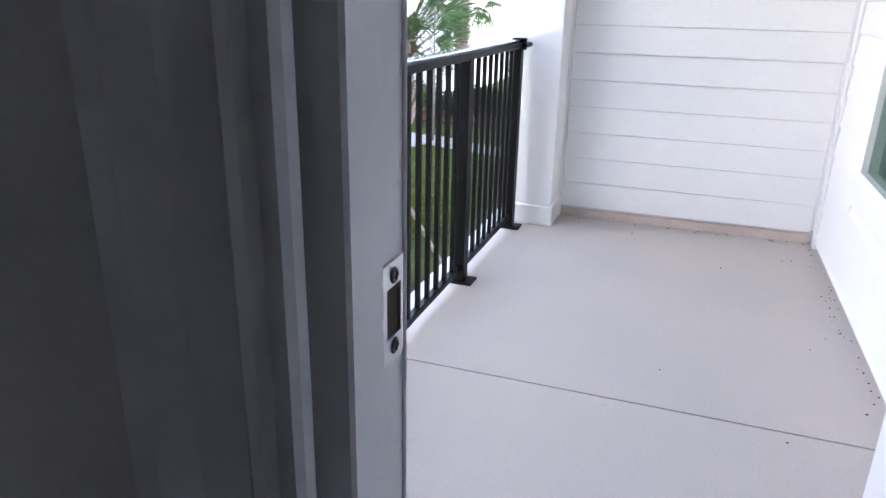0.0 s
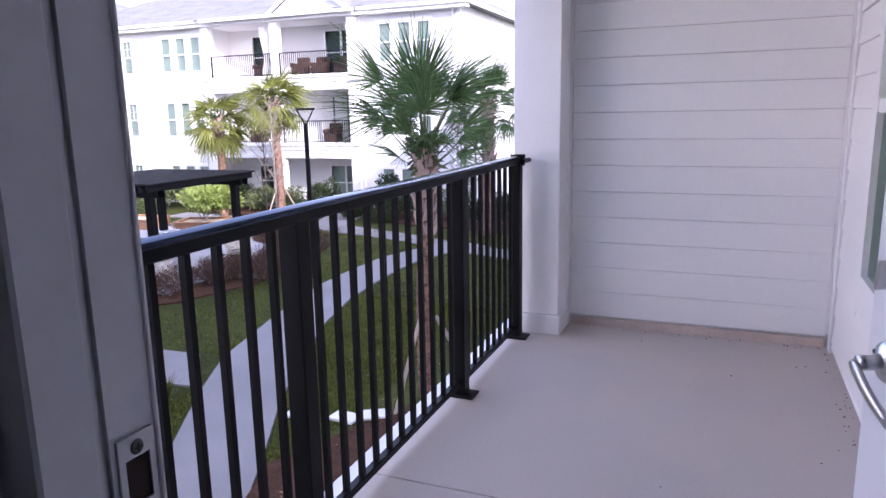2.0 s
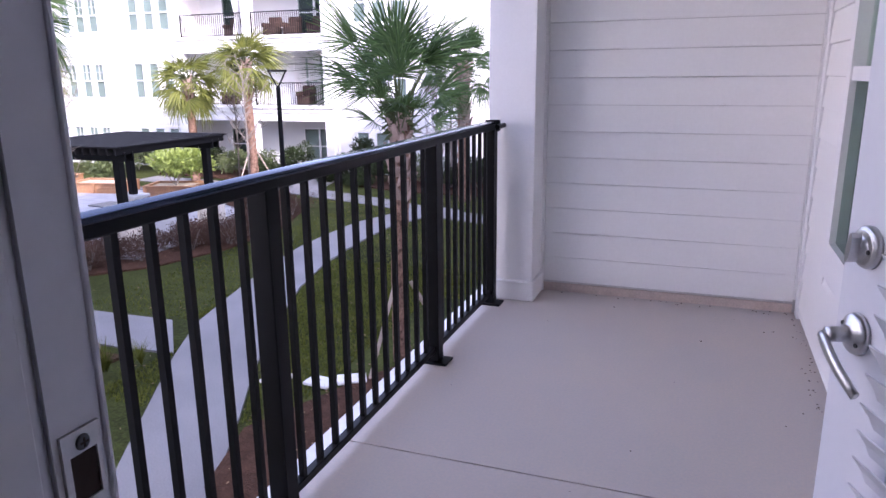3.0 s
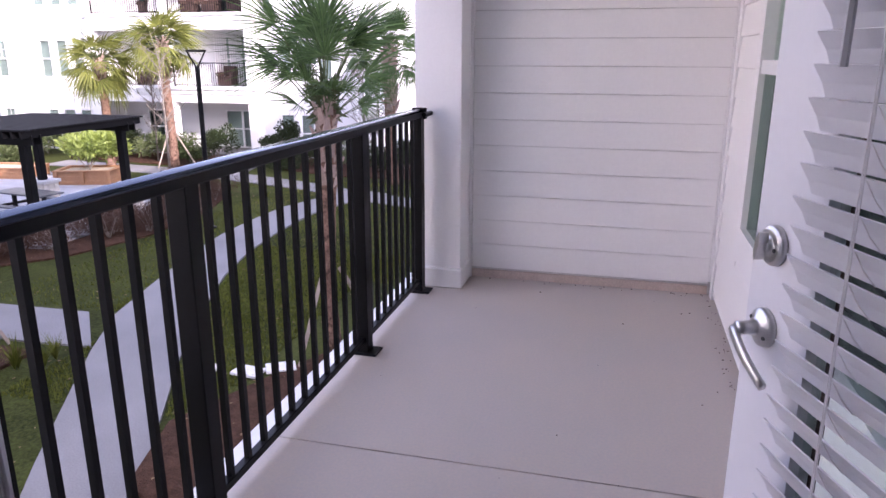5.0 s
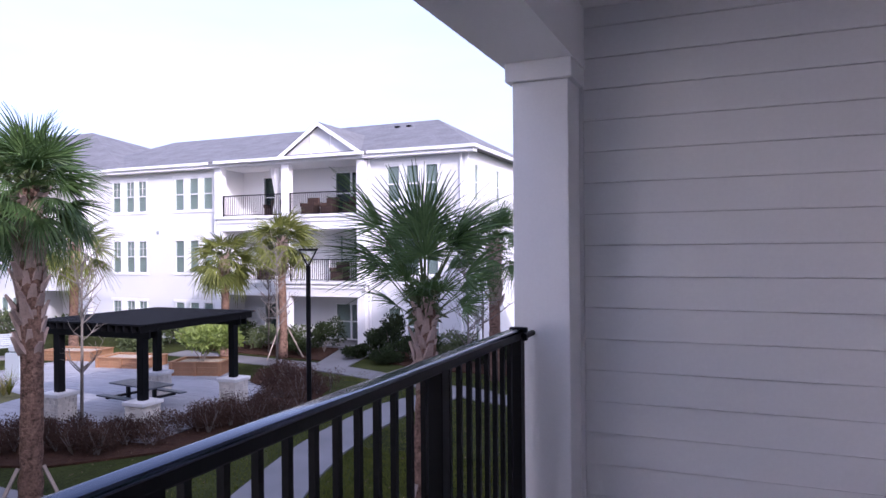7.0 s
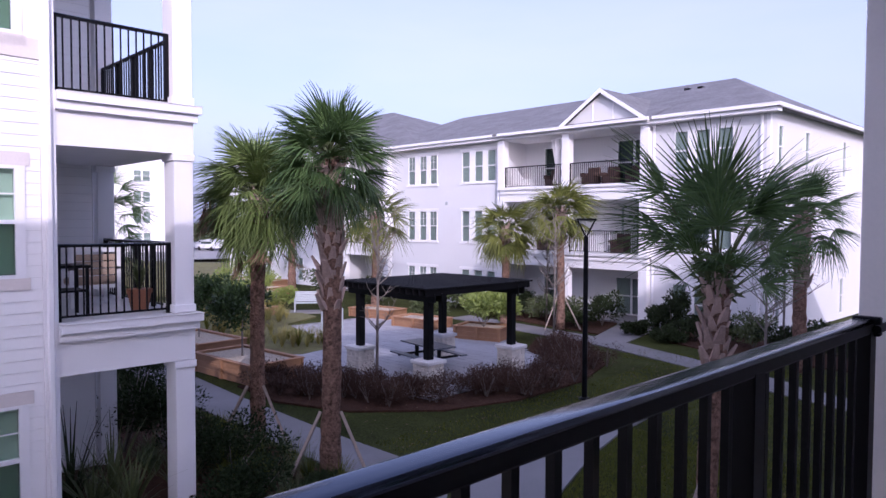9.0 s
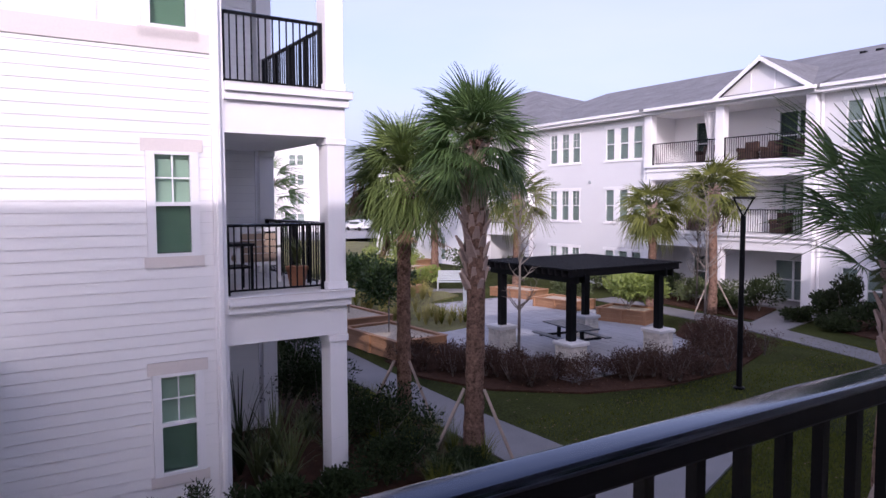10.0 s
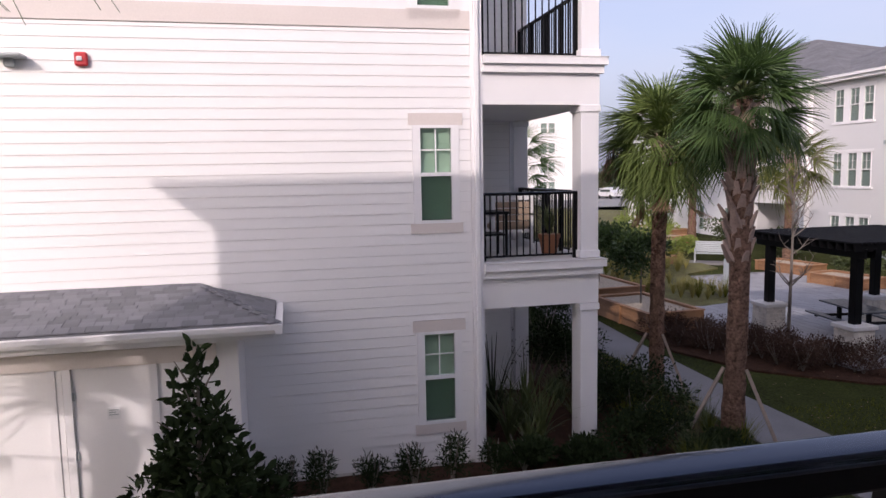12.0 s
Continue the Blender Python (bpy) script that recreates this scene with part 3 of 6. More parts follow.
# door wall, frame and room behind the camera
XL, XH, DH = -0.443, 0.46, 2.06
structure("wall_door", wall_mesh(-1.36, 3.0, -0.3, 2.75, [(XL - 0.03, -0.3, XH + 0.03, DH + 0.03)], 0.075), INWALL, "wall with the balcony doorway", Matrix.Translation((0, 0.214, 0)), category="wall")
structure("wall_door_left", Mesh().box(-2.6, -1.36, 0.214, 0.289, -0.3, 2.75), INWALL, "plain wall beside the doorway", category="wall")
fr = thing("door_frame", (XL, 0.25, 0), "grey-white painted door frame with moulded casing", "door frame")
part("jamb", Mesh().box(XL - 0.03, XL, 0.2615, 0.3063, 0.0, DH + 0.03).box(XL - 0.03, XL - 0.004, 0.2575, 0.2615, 0.0, DH).box(XL - 0.03, XL + 0.012, 0.222, 0.2575, 0.0, DH, bev=0.002), JAMB, fr)
part("jamb", Mesh().box(XH, XH + 0.03, 0.222, 0.345, 0.0, DH + 0.03), JAMB, fr)
part("head", Mesh().box(XL, XH, 0.222, 0.30, DH, DH + 0.03), JAMB, fr)
# dark strip paints the shadowed gap beside the door stop
part("stop_gap_shade", Mesh().box(XL + 0.0002, XL + 0.0025, 0.2695, 0.2722, 0.03, DH - 0.01, bev=0.001), GAPSHADE, fr, "dark grey strip standing for the shadow gap along the door stop")
part("edge_bead", Mesh().box(XL - 0.004, XL + 0.0022, 0.3065, 0.3088, 0.0, DH + 0.02, bev=0.0008), JAMB, fr)
part("edge_board", Mesh().box(XL - 0.03, XL - 0.003, 0.309, 0.316, 0.0, DH + 0.02, bev=0.002), JAMB, fr)
part("threshold", Mesh().box(XL, XH, 0.20, 0.34, -0.005, 0.022, bev=0.004), NICKEL, fr, "metal threshold")
part("brick_mould", Mesh().box(XL - 0.055, XL - 0.031, 0.2905, 0.325, 0.0, DH + 0.06), JAMB, fr)
cs = Mesh()
prof = [(0, 0.008), (0.003, 0.012), (0.006, 0.012), (0.009, 0.007), (0.015, 0.007), (0.018, 0.014), (0.023, 0.016), (0.027, 0.012), (0.03, 0.008), (0.055, 0.011), (0.075, 0.018), (0.088, 0.02), (0.09, 0.0), (0.0, 0.0)]
n = len(prof)
cs.add([(XL - 0.004 - a, 0.2135 - b, z) for z in (0.0, DH + 0.1) for a, b in prof], [tuple(range(n)), tuple(reversed(range(n, 2 * n)))] + [(i, (i + 1) % n, (i + 1) % n + n, i + n) for i in range(n)])
part("casing", cs, JAMB, fr)
cs2 = Mesh().box(XH + 0.004, XH + 0.09, 0.198, 0.2135, 0.0, DH + 0.1)
part("casing", cs2, JAMB, fr)
part("casing", Mesh().box(XL - 0.004, XH + 0.004, 0.198, 0.2135, DH + 0.01, DH + 0.1), JAMB, fr)
PY0, PY1, PZ = 0.277, 0.303, 1.108
sp = part("strike_plate", Mesh().box(XL, XL + 0.0022, PY0, PY0 + 0.0045, PZ - 0.0285, PZ + 0.0285).box(XL, XL + 0.0022, PY1 - 0.0035, PY1, PZ - 0.0285, PZ + 0.0285)
          .box(XL, XL + 0.0022, PY0 + 0.0045, PY1 - 0.0035, PZ - 0.0285, PZ - 0.0145).box(XL, XL + 0.0022, PY0 + 0.0045, PY1 - 0.0035, PZ + 0.0145, PZ + 0.0285), NICKEL, fr, "satin nickel strike plate")
# uncut hole: a thin dark slip paints its inner shade
part("bolt_hole_shade", Mesh().box(XL + 0.0003, XL + 0.0010, PY0 + 0.0045, PY1 - 0.0035, PZ - 0.0145, PZ + 0.0145), HOLE, sp)
for z in (PZ - 0.0205, PZ + 0.0205):
    screw = part("screw", Mesh().lathe([(0.0048, 0), (0.0042, 0.0010), (0.0034, 0.0013)], 14, Matrix.Translation((XL + 0.0023, 0.2905, z)) @ pose(0, 0, 0, 0, 90, 0)), SCREWM, sp)
    # dark cross paints the shaded slot on the uncut screw head
    part("screw_slot_shade", Mesh().box(XL + 0.0037, XL + 0.0040, 0.2878, 0.2932, z - 0.0006, z + 0.0006).box(XL + 0.0037, XL + 0.0040, 0.2899, 0.2911, z - 0.0027, z + 0.0027), HOLE, sp)
# unseen room, made small and pale to bounce light onto the door casing
rm = Mesh().box(-1.5, -1.36, -1.8, 0.214, -0.05, 2.7).box(1.7, 1.8, -1.8, 0.214, -0.05, 2.7).box(-1.5, 1.8, -1.9, -1.8, -0.05, 2.7)
structure("wall_room", rm, INWALL, "plain pale walls of the unseen room, set close to bounce light", category="wall")
structure("floor_room", Mesh().box(-1.5, 1.8, -1.8, 0.2135, -0.12, 0.0), CARPET, "plain pale floor of the unseen room, kept light for bounce", category="floor")
structure("ceiling_room", Mesh().box(-1.5, 1.8, -1.8, 0.214, 2.6, 2.7), CEIL, "plain ceiling of the unseen room", category="ceiling")

# the open door: local x from the free edge to the hinge, -y towards the room
ANG = 69.0
DW, DT = 0.99, 0.045
HINGE = Vector((0.451, 0.357, 0.03))
DM = Matrix.Translation(HINGE) @ pose(0, 0, 0, 0, 0, -ANG) @ Matrix.Translation((-DW, 0, 0))
H = 2.0
GX0, GX1, GZ0, GZ1 = 0.17, DW - 0.15, 0.22, 1.86
dm = Mesh()
for a, b, c, d in cells(0.0, DW, 0.0, H, [(GX0, GZ0, GX1, GZ1)]):
    dm.box(a, b, 0, DT, c, d)
door = put("door_1", dm.data("door_1", DOORW), None, DM, "white glazed balcony door standing partly open", "door", kind="structure")
for x0, x1, z0, z1 in ((GX0 - 0.025, GX0 + 0.012, GZ0 - 0.025, GZ1 + 0.025), (GX1 - 0.012, GX1 + 0.025, GZ0 - 0.025, GZ1 + 0.025), (GX0 + 0.012, GX1 - 0.012, GZ0 - 0.025, GZ0 + 0.012), (GX0 + 0.012, GX1 - 0.012, GZ1 - 0.012, GZ1 + 0.025)):
    part("glazing_bead", Mesh().box(x0, x1, -0.009, -0.0005, z0, z1), DOORW, door, m=DM)
part("pane", Mesh().box(GX0, GX1, 0.018, 0.026, GZ0, GZ1), CLEAR, door, m=DM).visible_shadow = False
part("pane_spacer", Mesh().box(GX0 + 0.03, GX0 + 0.042, 0.012, 0.0175, GZ0, GZ1), HOLE, door, "dark spacer bar at the edge of the glass", DM)
DX, DZB, DZL = 0.06, 1.03, 0.89
RY = pose(0, 0, 0, 90, 0, 0)
db = part("deadbolt", Mesh().lathe([(0.0335, 0.0), (0.0335, 0.006), (0.031, 0.010), (0.029, 0.0105), (0.0275, 0.0125), (0.026, 0.013), (0.02, 0.0135), (0.011, 0.0135), (0.011, 0.019), (0.009, 0.02)], 40), NICKEL, door, "round satin nickel deadbolt", DM @ Matrix.Translation((DX, -0.0005, DZB)) @ RY, True)
tt = Mesh()
ring = [(0.0045 * math.cos(a) * (1.0 if abs(math.sin(a)) < 0.9 else 0.8), 0.024 * math.sin(a)) for a in [i * math.pi / 8 for i in range(16)]]
tt.prism([(x * 1.3, y) for x, y in ring], 0.018, 0.034)
part("thumb_turn", tt, NICKEL, db, "", DM @ Matrix.Translation((DX, -0.0005, DZB)) @ RY @ pose(0, 0, 0, 0, 0, -8))
for sx in (-0.018, 0.018):
    part("screw", Mesh().lathe([(0.0038, 0.013), (0.0038, 0.0148), (0.0012, 0.0145)], 10), SCREWM, db, "", DM @ Matrix.Translation((DX + sx, -0.0005, DZB + 0.004 * (1 if sx < 0 else -1))) @ RY)
lv = part("lever_handle", Mesh().lathe([(0.0335, 0.0), (0.0335, 0.005), (0.032, 0.009), (0.026, 0.013), (0.016, 0.017), (0.0125, 0.021), (0.012, 0.036), (0.012, 0.05)], 40), NICKEL, door, "satin nickel lever handle", DM @ Matrix.Translation((DX, -0.0005, DZL)) @ RY, True)
lever = Mesh()
k = 10
for i in range(k + 1):
    s = i / k
    x, wd, y, z = -0.014 + 0.104 * s, 0.0125 * (1 - 0.25 * s) if i else 0.008, 0.05 + 0.006 * math.sin(s * math.pi), -0.004 - 0.058 * s ** 1.15
    sec = [(wd * math.cos(a), 0.0062 * math.sin(a)) for a in [j * math.pi / 5 for j in range(10)]]
    lever.v += [(x + 0.45 * p, z + p * 0.85, y + q) for p, q in sec]
    if i:
        b0 = len(lever.v) - 20
        lever.f += [(b0 + j, b0 + (j + 1) % 10, b0 + 10 + (j + 1) % 10, b0 + 10 + j) for j in range(10)]
lever.f += [tuple(reversed(range(10))), tuple(range(len(lever.v) - 10, len(lever.v)))]
part("lever", lever, NICKEL, lv, "", DM @ Matrix.Translation((DX, -0.0005, DZL)) @ RY, True)
for sx, sz in ((-0.02, 0.012), (0.02, -0.012)):
    part("screw", Mesh().lathe([(0.0036, 0.012), (0.0036, 0.0155), (0.0012, 0.015)], 10), SCREWM, lv, "", DM @ Matrix.Translation((DX + sx, -0.0005, DZL + sz)) @ RY)
for hz in (0.25, 1.0, 1.75):
    part("hinge", Mesh().tube([(DW + 0.004, 0.0, hz - 0.05), (DW + 0.004, 0.0, hz + 0.05)], [0.007, 0.007], 10), NICKEL, door, "", DM)

# slatted blind hung on the door
blind = put("door_blind", None, None, DM @ Matrix.Translation((0.46, -0.03, 1.0)), "white slatted blind hanging on the glazed door", "blind")
BX0, BX1, PITCH = 0.155, DW - 0.085, 0.0445
part("headrail", Mesh().box(BX0, BX1, -0.062, -0.0095, 1.9, 1.955, bev=0.003), SLAT, blind, m=DM)
sl = Mesh()
L = BX1 - BX0
c2 = [(-0.016, 0.0), (-0.0255, 0.021), (-0.043, 0.0445), (-0.0455, 0.0435), (-0.0282, 0.0195), (-0.019, -0.001)]
sl.add([(x, y, z) for x in (0, L) for y, z in c2], [tuple(range(6)), tuple(reversed(range(6, 12)))] + [(i, i + 6, (i + 1) % 6 + 6, (i + 1) % 6) for i in range(6)])
sld = sl.data("slat", SLAT)
nsl = 37
for i in range(nsl):
    z = 1.8455 - i * PITCH
    put("slat", sld, blind, DM @ Matrix.Translation((BX0 + rnd.uniform(-0.0015, 0.0015), 0.0, z)) @ pose(0, 0, 0, rnd.uniform(-2.5, 2.5), rnd.uniform(-0.12, 0.12), 0))
part("bottom_rail", Mesh().box(BX0, BX1, -0.05, -0.0095, 0.15, 0.175, bev=0.003), SLAT, blind, m=DM)
for u in (0.295, DW - 0.23):
    part("ladder_cord", Mesh().tube([(u, -0.0535, 1.91), (u, -0.0535, 0.17)], [0.0011, 0.0011], 6), CORD, blind, m=DM)
    rung = Mesh()
    for i in range(nsl):
        z = 1.8455 - i * PITCH
        rung.tube([(u + 0.005, -0.0505, z + 0.044), (u + 0.008, -0.036, z + 0.018), (u + 0.010, -0.018, z - 0.003)], [0.0009] * 3, 5)
    part("ladder_tape", rung, CORD, blind, m=DM, kind="stuff")
part("lift_cord", Mesh().tube([(0.302, -0.056, 1.91), (0.3025, -0.056, 1.2), (0.3015, -0.056, 0.45)], [0.0013] * 3, 6), CORD, blind, m=DM)
part("tilt_wand", Mesh().tube([(0.248, -0.066, 1.88), (0.248, -0.066, 1.31)], [0.0055, 0.0055], 6), WAND, blind, "grey hexagonal tilt wand", DM)
# ---- own building round the balcony (shades the court) ----
own = thing("apartment_building", (5, 6, G), "white apartment building that holds the balcony", "building")
part("wall", Mesh().box(-1.36, 12, -6.4, 24.0, 2.76, 6.4), SIDING, own)
part("wall", Mesh().box(-1.30, 12, 4.385, 24.0, G, 2.759), SIDING, own)
part("wall", Mesh().box(-1.36, 12, -6.4, 4.38, G, -0.43), SIDING, own)
part("wall", Mesh().box(3.01, 12, -6.4, 4.38, -0.42, 2.75).box(-1.36, 3.0, -6.4, -4.11, -0.42, 2.75), SIDING, own)
part("roof", Mesh().add([(-1.9, -6.9, 6.4), (12.5, -6.9, 6.4), (12.5, 24.5, 6.4), (-1.9, 24.5, 6.4), (5.3, 0.2, 9.3), (5.3, 17.5, 9.3)], [(0, 1, 4), (1, 2, 5, 4), (2, 3, 5), (3, 0, 4, 5), (3, 2, 1, 0)]), FARROOF, own)

# ---- neighbouring building: wall towards the balcony at x = -10.8 ----
XB = -10.8
nb = thing("apartment_building", (-16, -3, G), "white lap-sided apartment building with corner balconies", "building")
NW = Matrix.Translation((XB, 0, 0)) @ pose(0, 0, 0, 0, 0, 90)
wins = [(3.045, z, 3.60, z + 1.45) for z in (-2.46, 0.63, 3.74)]
nwall = part("wall", wall_mesh(-14.0, 4.04, G, 6.6, wins), LAPSHADOW, nb, m=NW)
holes = [(a - 0.075, b - 0.15, c + 0.075, d + 0.17) for a, b, c, d in wins]
planks(nwall, NW, -14.0, 3.86, G + 0.1, 3.45, holes, start=-0.29)
for a, b, c, d in wins:
    window(nb, NW, a, b, c - a, d - b, True)
    for u0, u1, z0, z1, ma in ((a - 0.072, a, b, d, TRIM), (c, c + 0.072, b, d, TRIM), (a - 0.13, c + 0.13, d, d + 0.17, BEIGE), (a - 0.12, c + 0.12, b - 0.15, b, BEIGE)):
        part("window_trim", Mesh().box(u0, u1, -0.03, -0.001, z0, z1), ma, nb, m=NW)
part("band", Mesh().box(-14, 3.86, -0.03, -0.001, 3.46, 3.72), BEIGE, nb, "beige band board", m=NW)
part("upper_panel", wall_mesh(-14, 3.86, 3.721, 6.55, [holes[2]], 0.012), TRIM, nb, m=NW @ Matrix.Translation((0, -0.013, 0)))
for i in range(15):
    u = 2.4 - i * 1.05
    part("batten", Mesh().box(u, u + 0.04, -0.028, -0.0135, 3.722, 6.55), TRIM, nb, m=NW)
part("corner_board", Mesh().box(3.862, 4.04, -0.026, -0.001, G, 6.6), TRIM, nb, m=NW)
part("downspout", Mesh().box(3.90, 3.975, -0.10, -0.03, G + 0.1, 6.5, bev=0.012), TRIM, nb, "white metal downspout", m=NW)
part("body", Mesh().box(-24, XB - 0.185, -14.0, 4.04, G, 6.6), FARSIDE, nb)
part("roof", Mesh().add([(-24.5, -14.5, 6.6), (-10.3, -14.5, 6.6), (-10.3, 6.5, 6.6), (-24.5, 6.5, 6.6), (-17.4, -8, 9.5), (-17.4, 0, 9.5)], [(0, 1, 4), (1, 2, 5, 4), (2, 3, 5), (3, 0, 4, 5), (3, 2, 1, 0)]), FARROOF, nb)
# corner balconies
NB0, NB1 = 4.04, 5.93
for z in (0.0, 3.1):
    part("balcony_slab", Mesh().box(-14.6, XB + 0.14, NB0, NB1 + 0.08, z - 0.13, z - 0.02), TRIM, nb)
    part("fascia", Mesh().box(-14.55, XB + 0.08, NB0, NB1 + 0.04, z - 0.25, z - 0.131), TRIM, nb)
    part("beam", Mesh().box(-14.5, XB, NB0, NB1, z - 0.72, z - 0.251), TRIM, nb)
    part("flashing", Mesh().box(-14.62, XB + 0.15, NB0, NB1 + 0.09, z - 0.019, z - 0.008), CAP, nb)
SW = Matrix.Translation((0, NB0, 0)) @ pose(0, 0, 0, 0, 0, 180)
BW = Matrix.Translation((-14.2, 0, 0)) @ pose(0, 0, 0, 0, 0, 90)
bw = part("back_wall", wall_mesh(NB0, 5.57, G, 6.3, [], 0.12), LAPSHADOW, nb, m=BW)
planks(bw, BW, NB0 + 0.02, 5.55, G + 0.1, 6.2, [], start=-0.29)
sw = part("side_wall", wall_mesh(10.85, 14.6, G, 6.5, [], 0.01), SIDING, nb, m=SW)
planks(sw, SW, 10.9, 14.6, G + 0.1, 6.3, [], start=-0.29)
for z0, z1 in ((G, -0.73), (0.0, 2.38), (3.1, 6.4)):
    for x0, x1 in ((XB - 0.36, XB - 0.005), (-14.5, -14.14)):
        part("column", Mesh().box(x0, x1, 5.63, 5.925, z0, z1, bev=0.008), TRIM, nb)
        part("column_base", Mesh().box(x0 - 0.025, x1 + 0.025, 5.605, 5.945, z0 + 0.001, z0 + 0.12, bev=0.008), TRIM, nb)
        part("column_cap", Mesh().box(x0 - 0.025, x1 + 0.025, 5.605, 5.945, z1 - 0.11, z1 - 0.001, bev=0.008), TRIM, nb)
part("balcony_ceiling", Mesh().box(-14.6, XB + 0.3, NB0, 6.3, 6.3, 6.59), CEIL, nb)
for z in (0.0, 3.1):
    ra = thing("balcony_railing", (XB - 0.1, 4.8, z), "black metal railing of the neighbouring balcony", "railing", "neighbour balcony railings")
    railing(ra, Matrix.Translation((XB - 0.17, NB0 + 0.02, z - 0.01)) @ pose(0, 0, 0, 0, 0, 90), 1.57, [0.03, 1.54])
    rb = thing("balcony_railing", (-12.6, 5.75, z), "black metal railing of the neighbouring balcony", "railing", "neighbour balcony railings")
    railing(rb, Matrix.Translation((-14.13, 5.75, z - 0.01)), 2.96, [0.03, 0.75, 1.47, 2.2, 2.93])

# things on the neighbour's balcony
ch = thing("patio_chair", (-12.6, 5.0, 0), "white-framed patio chair with a striped brown back cushion", "chair")
part("frame", Mesh().box(-12.95, -12.9, 4.62, 4.68, 0, 0.62).box(-12.95, -12.9, 5.32, 5.38, 0, 0.62).box(-12.35, -12.3, 4.62, 4.68, 0, 0.95).box(-12.35, -12.3, 5.32, 5.38, 0, 0.95)
     .box(-12.95, -12.3, 4.62, 4.68, 0.6, 0.64).box(-12.95, -12.3, 5.32, 5.38, 0.6, 0.64).box(-12.35, -12.3, 4.68, 5.32, 0.88, 0.95).box(-12.35, -12.3, 4.68, 5.32, 0.3, 0.36), WHITEP, ch)
part("seat_cushion", Mesh().box(-12.9, -12.36, 4.69, 5.31, 0.34, 0.46, bev=0.03), CUSH, ch)
for i in range(4):
    part("back_slat", Mesh().box(-12.345, -12.315, 4.68, 5.32, 0.4 + i * 0.115, 0.5 + i * 0.115, bev=0.005), CUSH, ch)
tb = thing("bar_table", (-11.6, 4.4, 0), "dark bar table with a stool beside the wall", "table")
part("tabletop", Mesh().box(-11.9, -11.3, 4.12, 4.62, 0.70, 0.74, bev=0.008), METAL, tb)
for x in (-11.86, -11.38):
    for y in (4.14, 4.56):
        part("leg", Mesh().box(x, x + 0.04, y, y + 0.04, 0, 0.70), METAL, tb)
part("shelf", Mesh().box(-11.84, -11.36, 4.16, 4.58, 0.35, 0.38), METAL, tb)
pot = thing("potted_plant", (-11.45, 5.35, 0), "leafy plant in a terracotta pot", "plant")
part("pot", Mesh().lathe([(0.12, 0), (0.17, 0.28), (0.185, 0.28), (0.185, 0.34), (0.15, 0.34)], 16, Matrix.Translation((-11.45, 5.35, 0))), TERRA, pot)

# wall fittings
al = thing("fire_alarm", (XB + 0.02, -1.41, 2.95), "red wall-mounted fire alarm strobe", "alarm")
part("housing", Mesh().box(-1.49, -1.33, -0.085, -0.02, 2.86, 3.04, bev=0.02), RED, al, m=NW)
part("strobe", Mesh().box(-1.46, -1.39, -0.11, -0.084, 2.92, 2.98, bev=0.01), WHITEP, al, m=NW)
wl = thing("wall_light", (XB + 0.05, -2.25, 2.97), "grey wall-mounted flood light", "light")
part("housing", Mesh().box(-2.45, -2.06, -0.28, -0.02, 2.94, 2.99, bev=0.015), GREYM, wl, m=NW)
part("bracket", Mesh().box(-2.32, -2.2, -0.1, -0.02, 2.84, 2.939, bev=0.01), GREYM, wl, m=NW)

# lean-to shed with hipped shingle roof
shed = thing("utility_shed", (-10.2, -3.0, G), "white lean-to utility shed with double doors", "shed")
XS = -9.62
SM = Matrix.Translation((XS, 0, 0)) @ pose(0, 0, 0, 0, 0, 90)
ds = [(-1.50, G + 0.05, -0.60, -0.90), (-2.72, G + 0.05, -1.76, -0.90)]
part("wall", wall_mesh(-5.0, 0.46, G, -0.62, ds, 0.1), SIDING, shed, m=SM)
part("wall", Mesh().box(XB + 0.02, XS - 0.1, 0.30, 0.46, G, -0.62), SIDING, shed)
planks(shed, SM, -0.44, 0.30, G + 0.1, -0.91, [], start=-0.29)
planks(shed, SM, -1.66, -1.60, G + 0.1, -0.91, [], start=-0.29)
part("corner_board", Mesh().box(0.302, 0.465, -0.025, -0.001, G, -0.63), TRIM, shed, m=SM)
part("frieze", Mesh().box(-5.0, 0.2, -0.03, -0.001, -0.90, -0.70), BEIGE, shed, "beige frieze board", m=SM)
for a, b, c, d in ds:
    dd = part("door", Mesh().box(a + 0.006, c - 0.006, 0.02, 0.06, b, d - 0.006, bev=0.003), TRIM, shed, m=SM)
    for z in (b + 0.4, b + 1.1, b + 1.85):
        part("hinge", Mesh().box(a + 0.0, a + 0.03, -0.005, 0.0195, z, z + 0.1), GREYM, dd, m=SM)
    part("door_trim", Mesh().box(a - 0.09, a, -0.026, -0.001, b, d), TRIM, shed, m=SM)
    part("door_trim", Mesh().box(c, c + 0.09, -0.026, -0.001, b, d), TRIM, shed, m=SM)
sg = part("sign", Mesh().box(-1.12, -0.97, 0.012, 0.0195, -1.57, -1.42), WHITEP, shed, "small white notice with grey bars", m=SM)
for z, w in ((-1.46, 0.11), (-1.49, 0.08), (-1.52, 0.11)):
    part("printed_bar", Mesh().box(-1.10, -1.10 + w, 0.010, 0.0118, z, z + 0.012), GREYM, sg, m=SM)
XE, ZE, ZT, YH = -9.28, -0.41, -0.12, 0.93
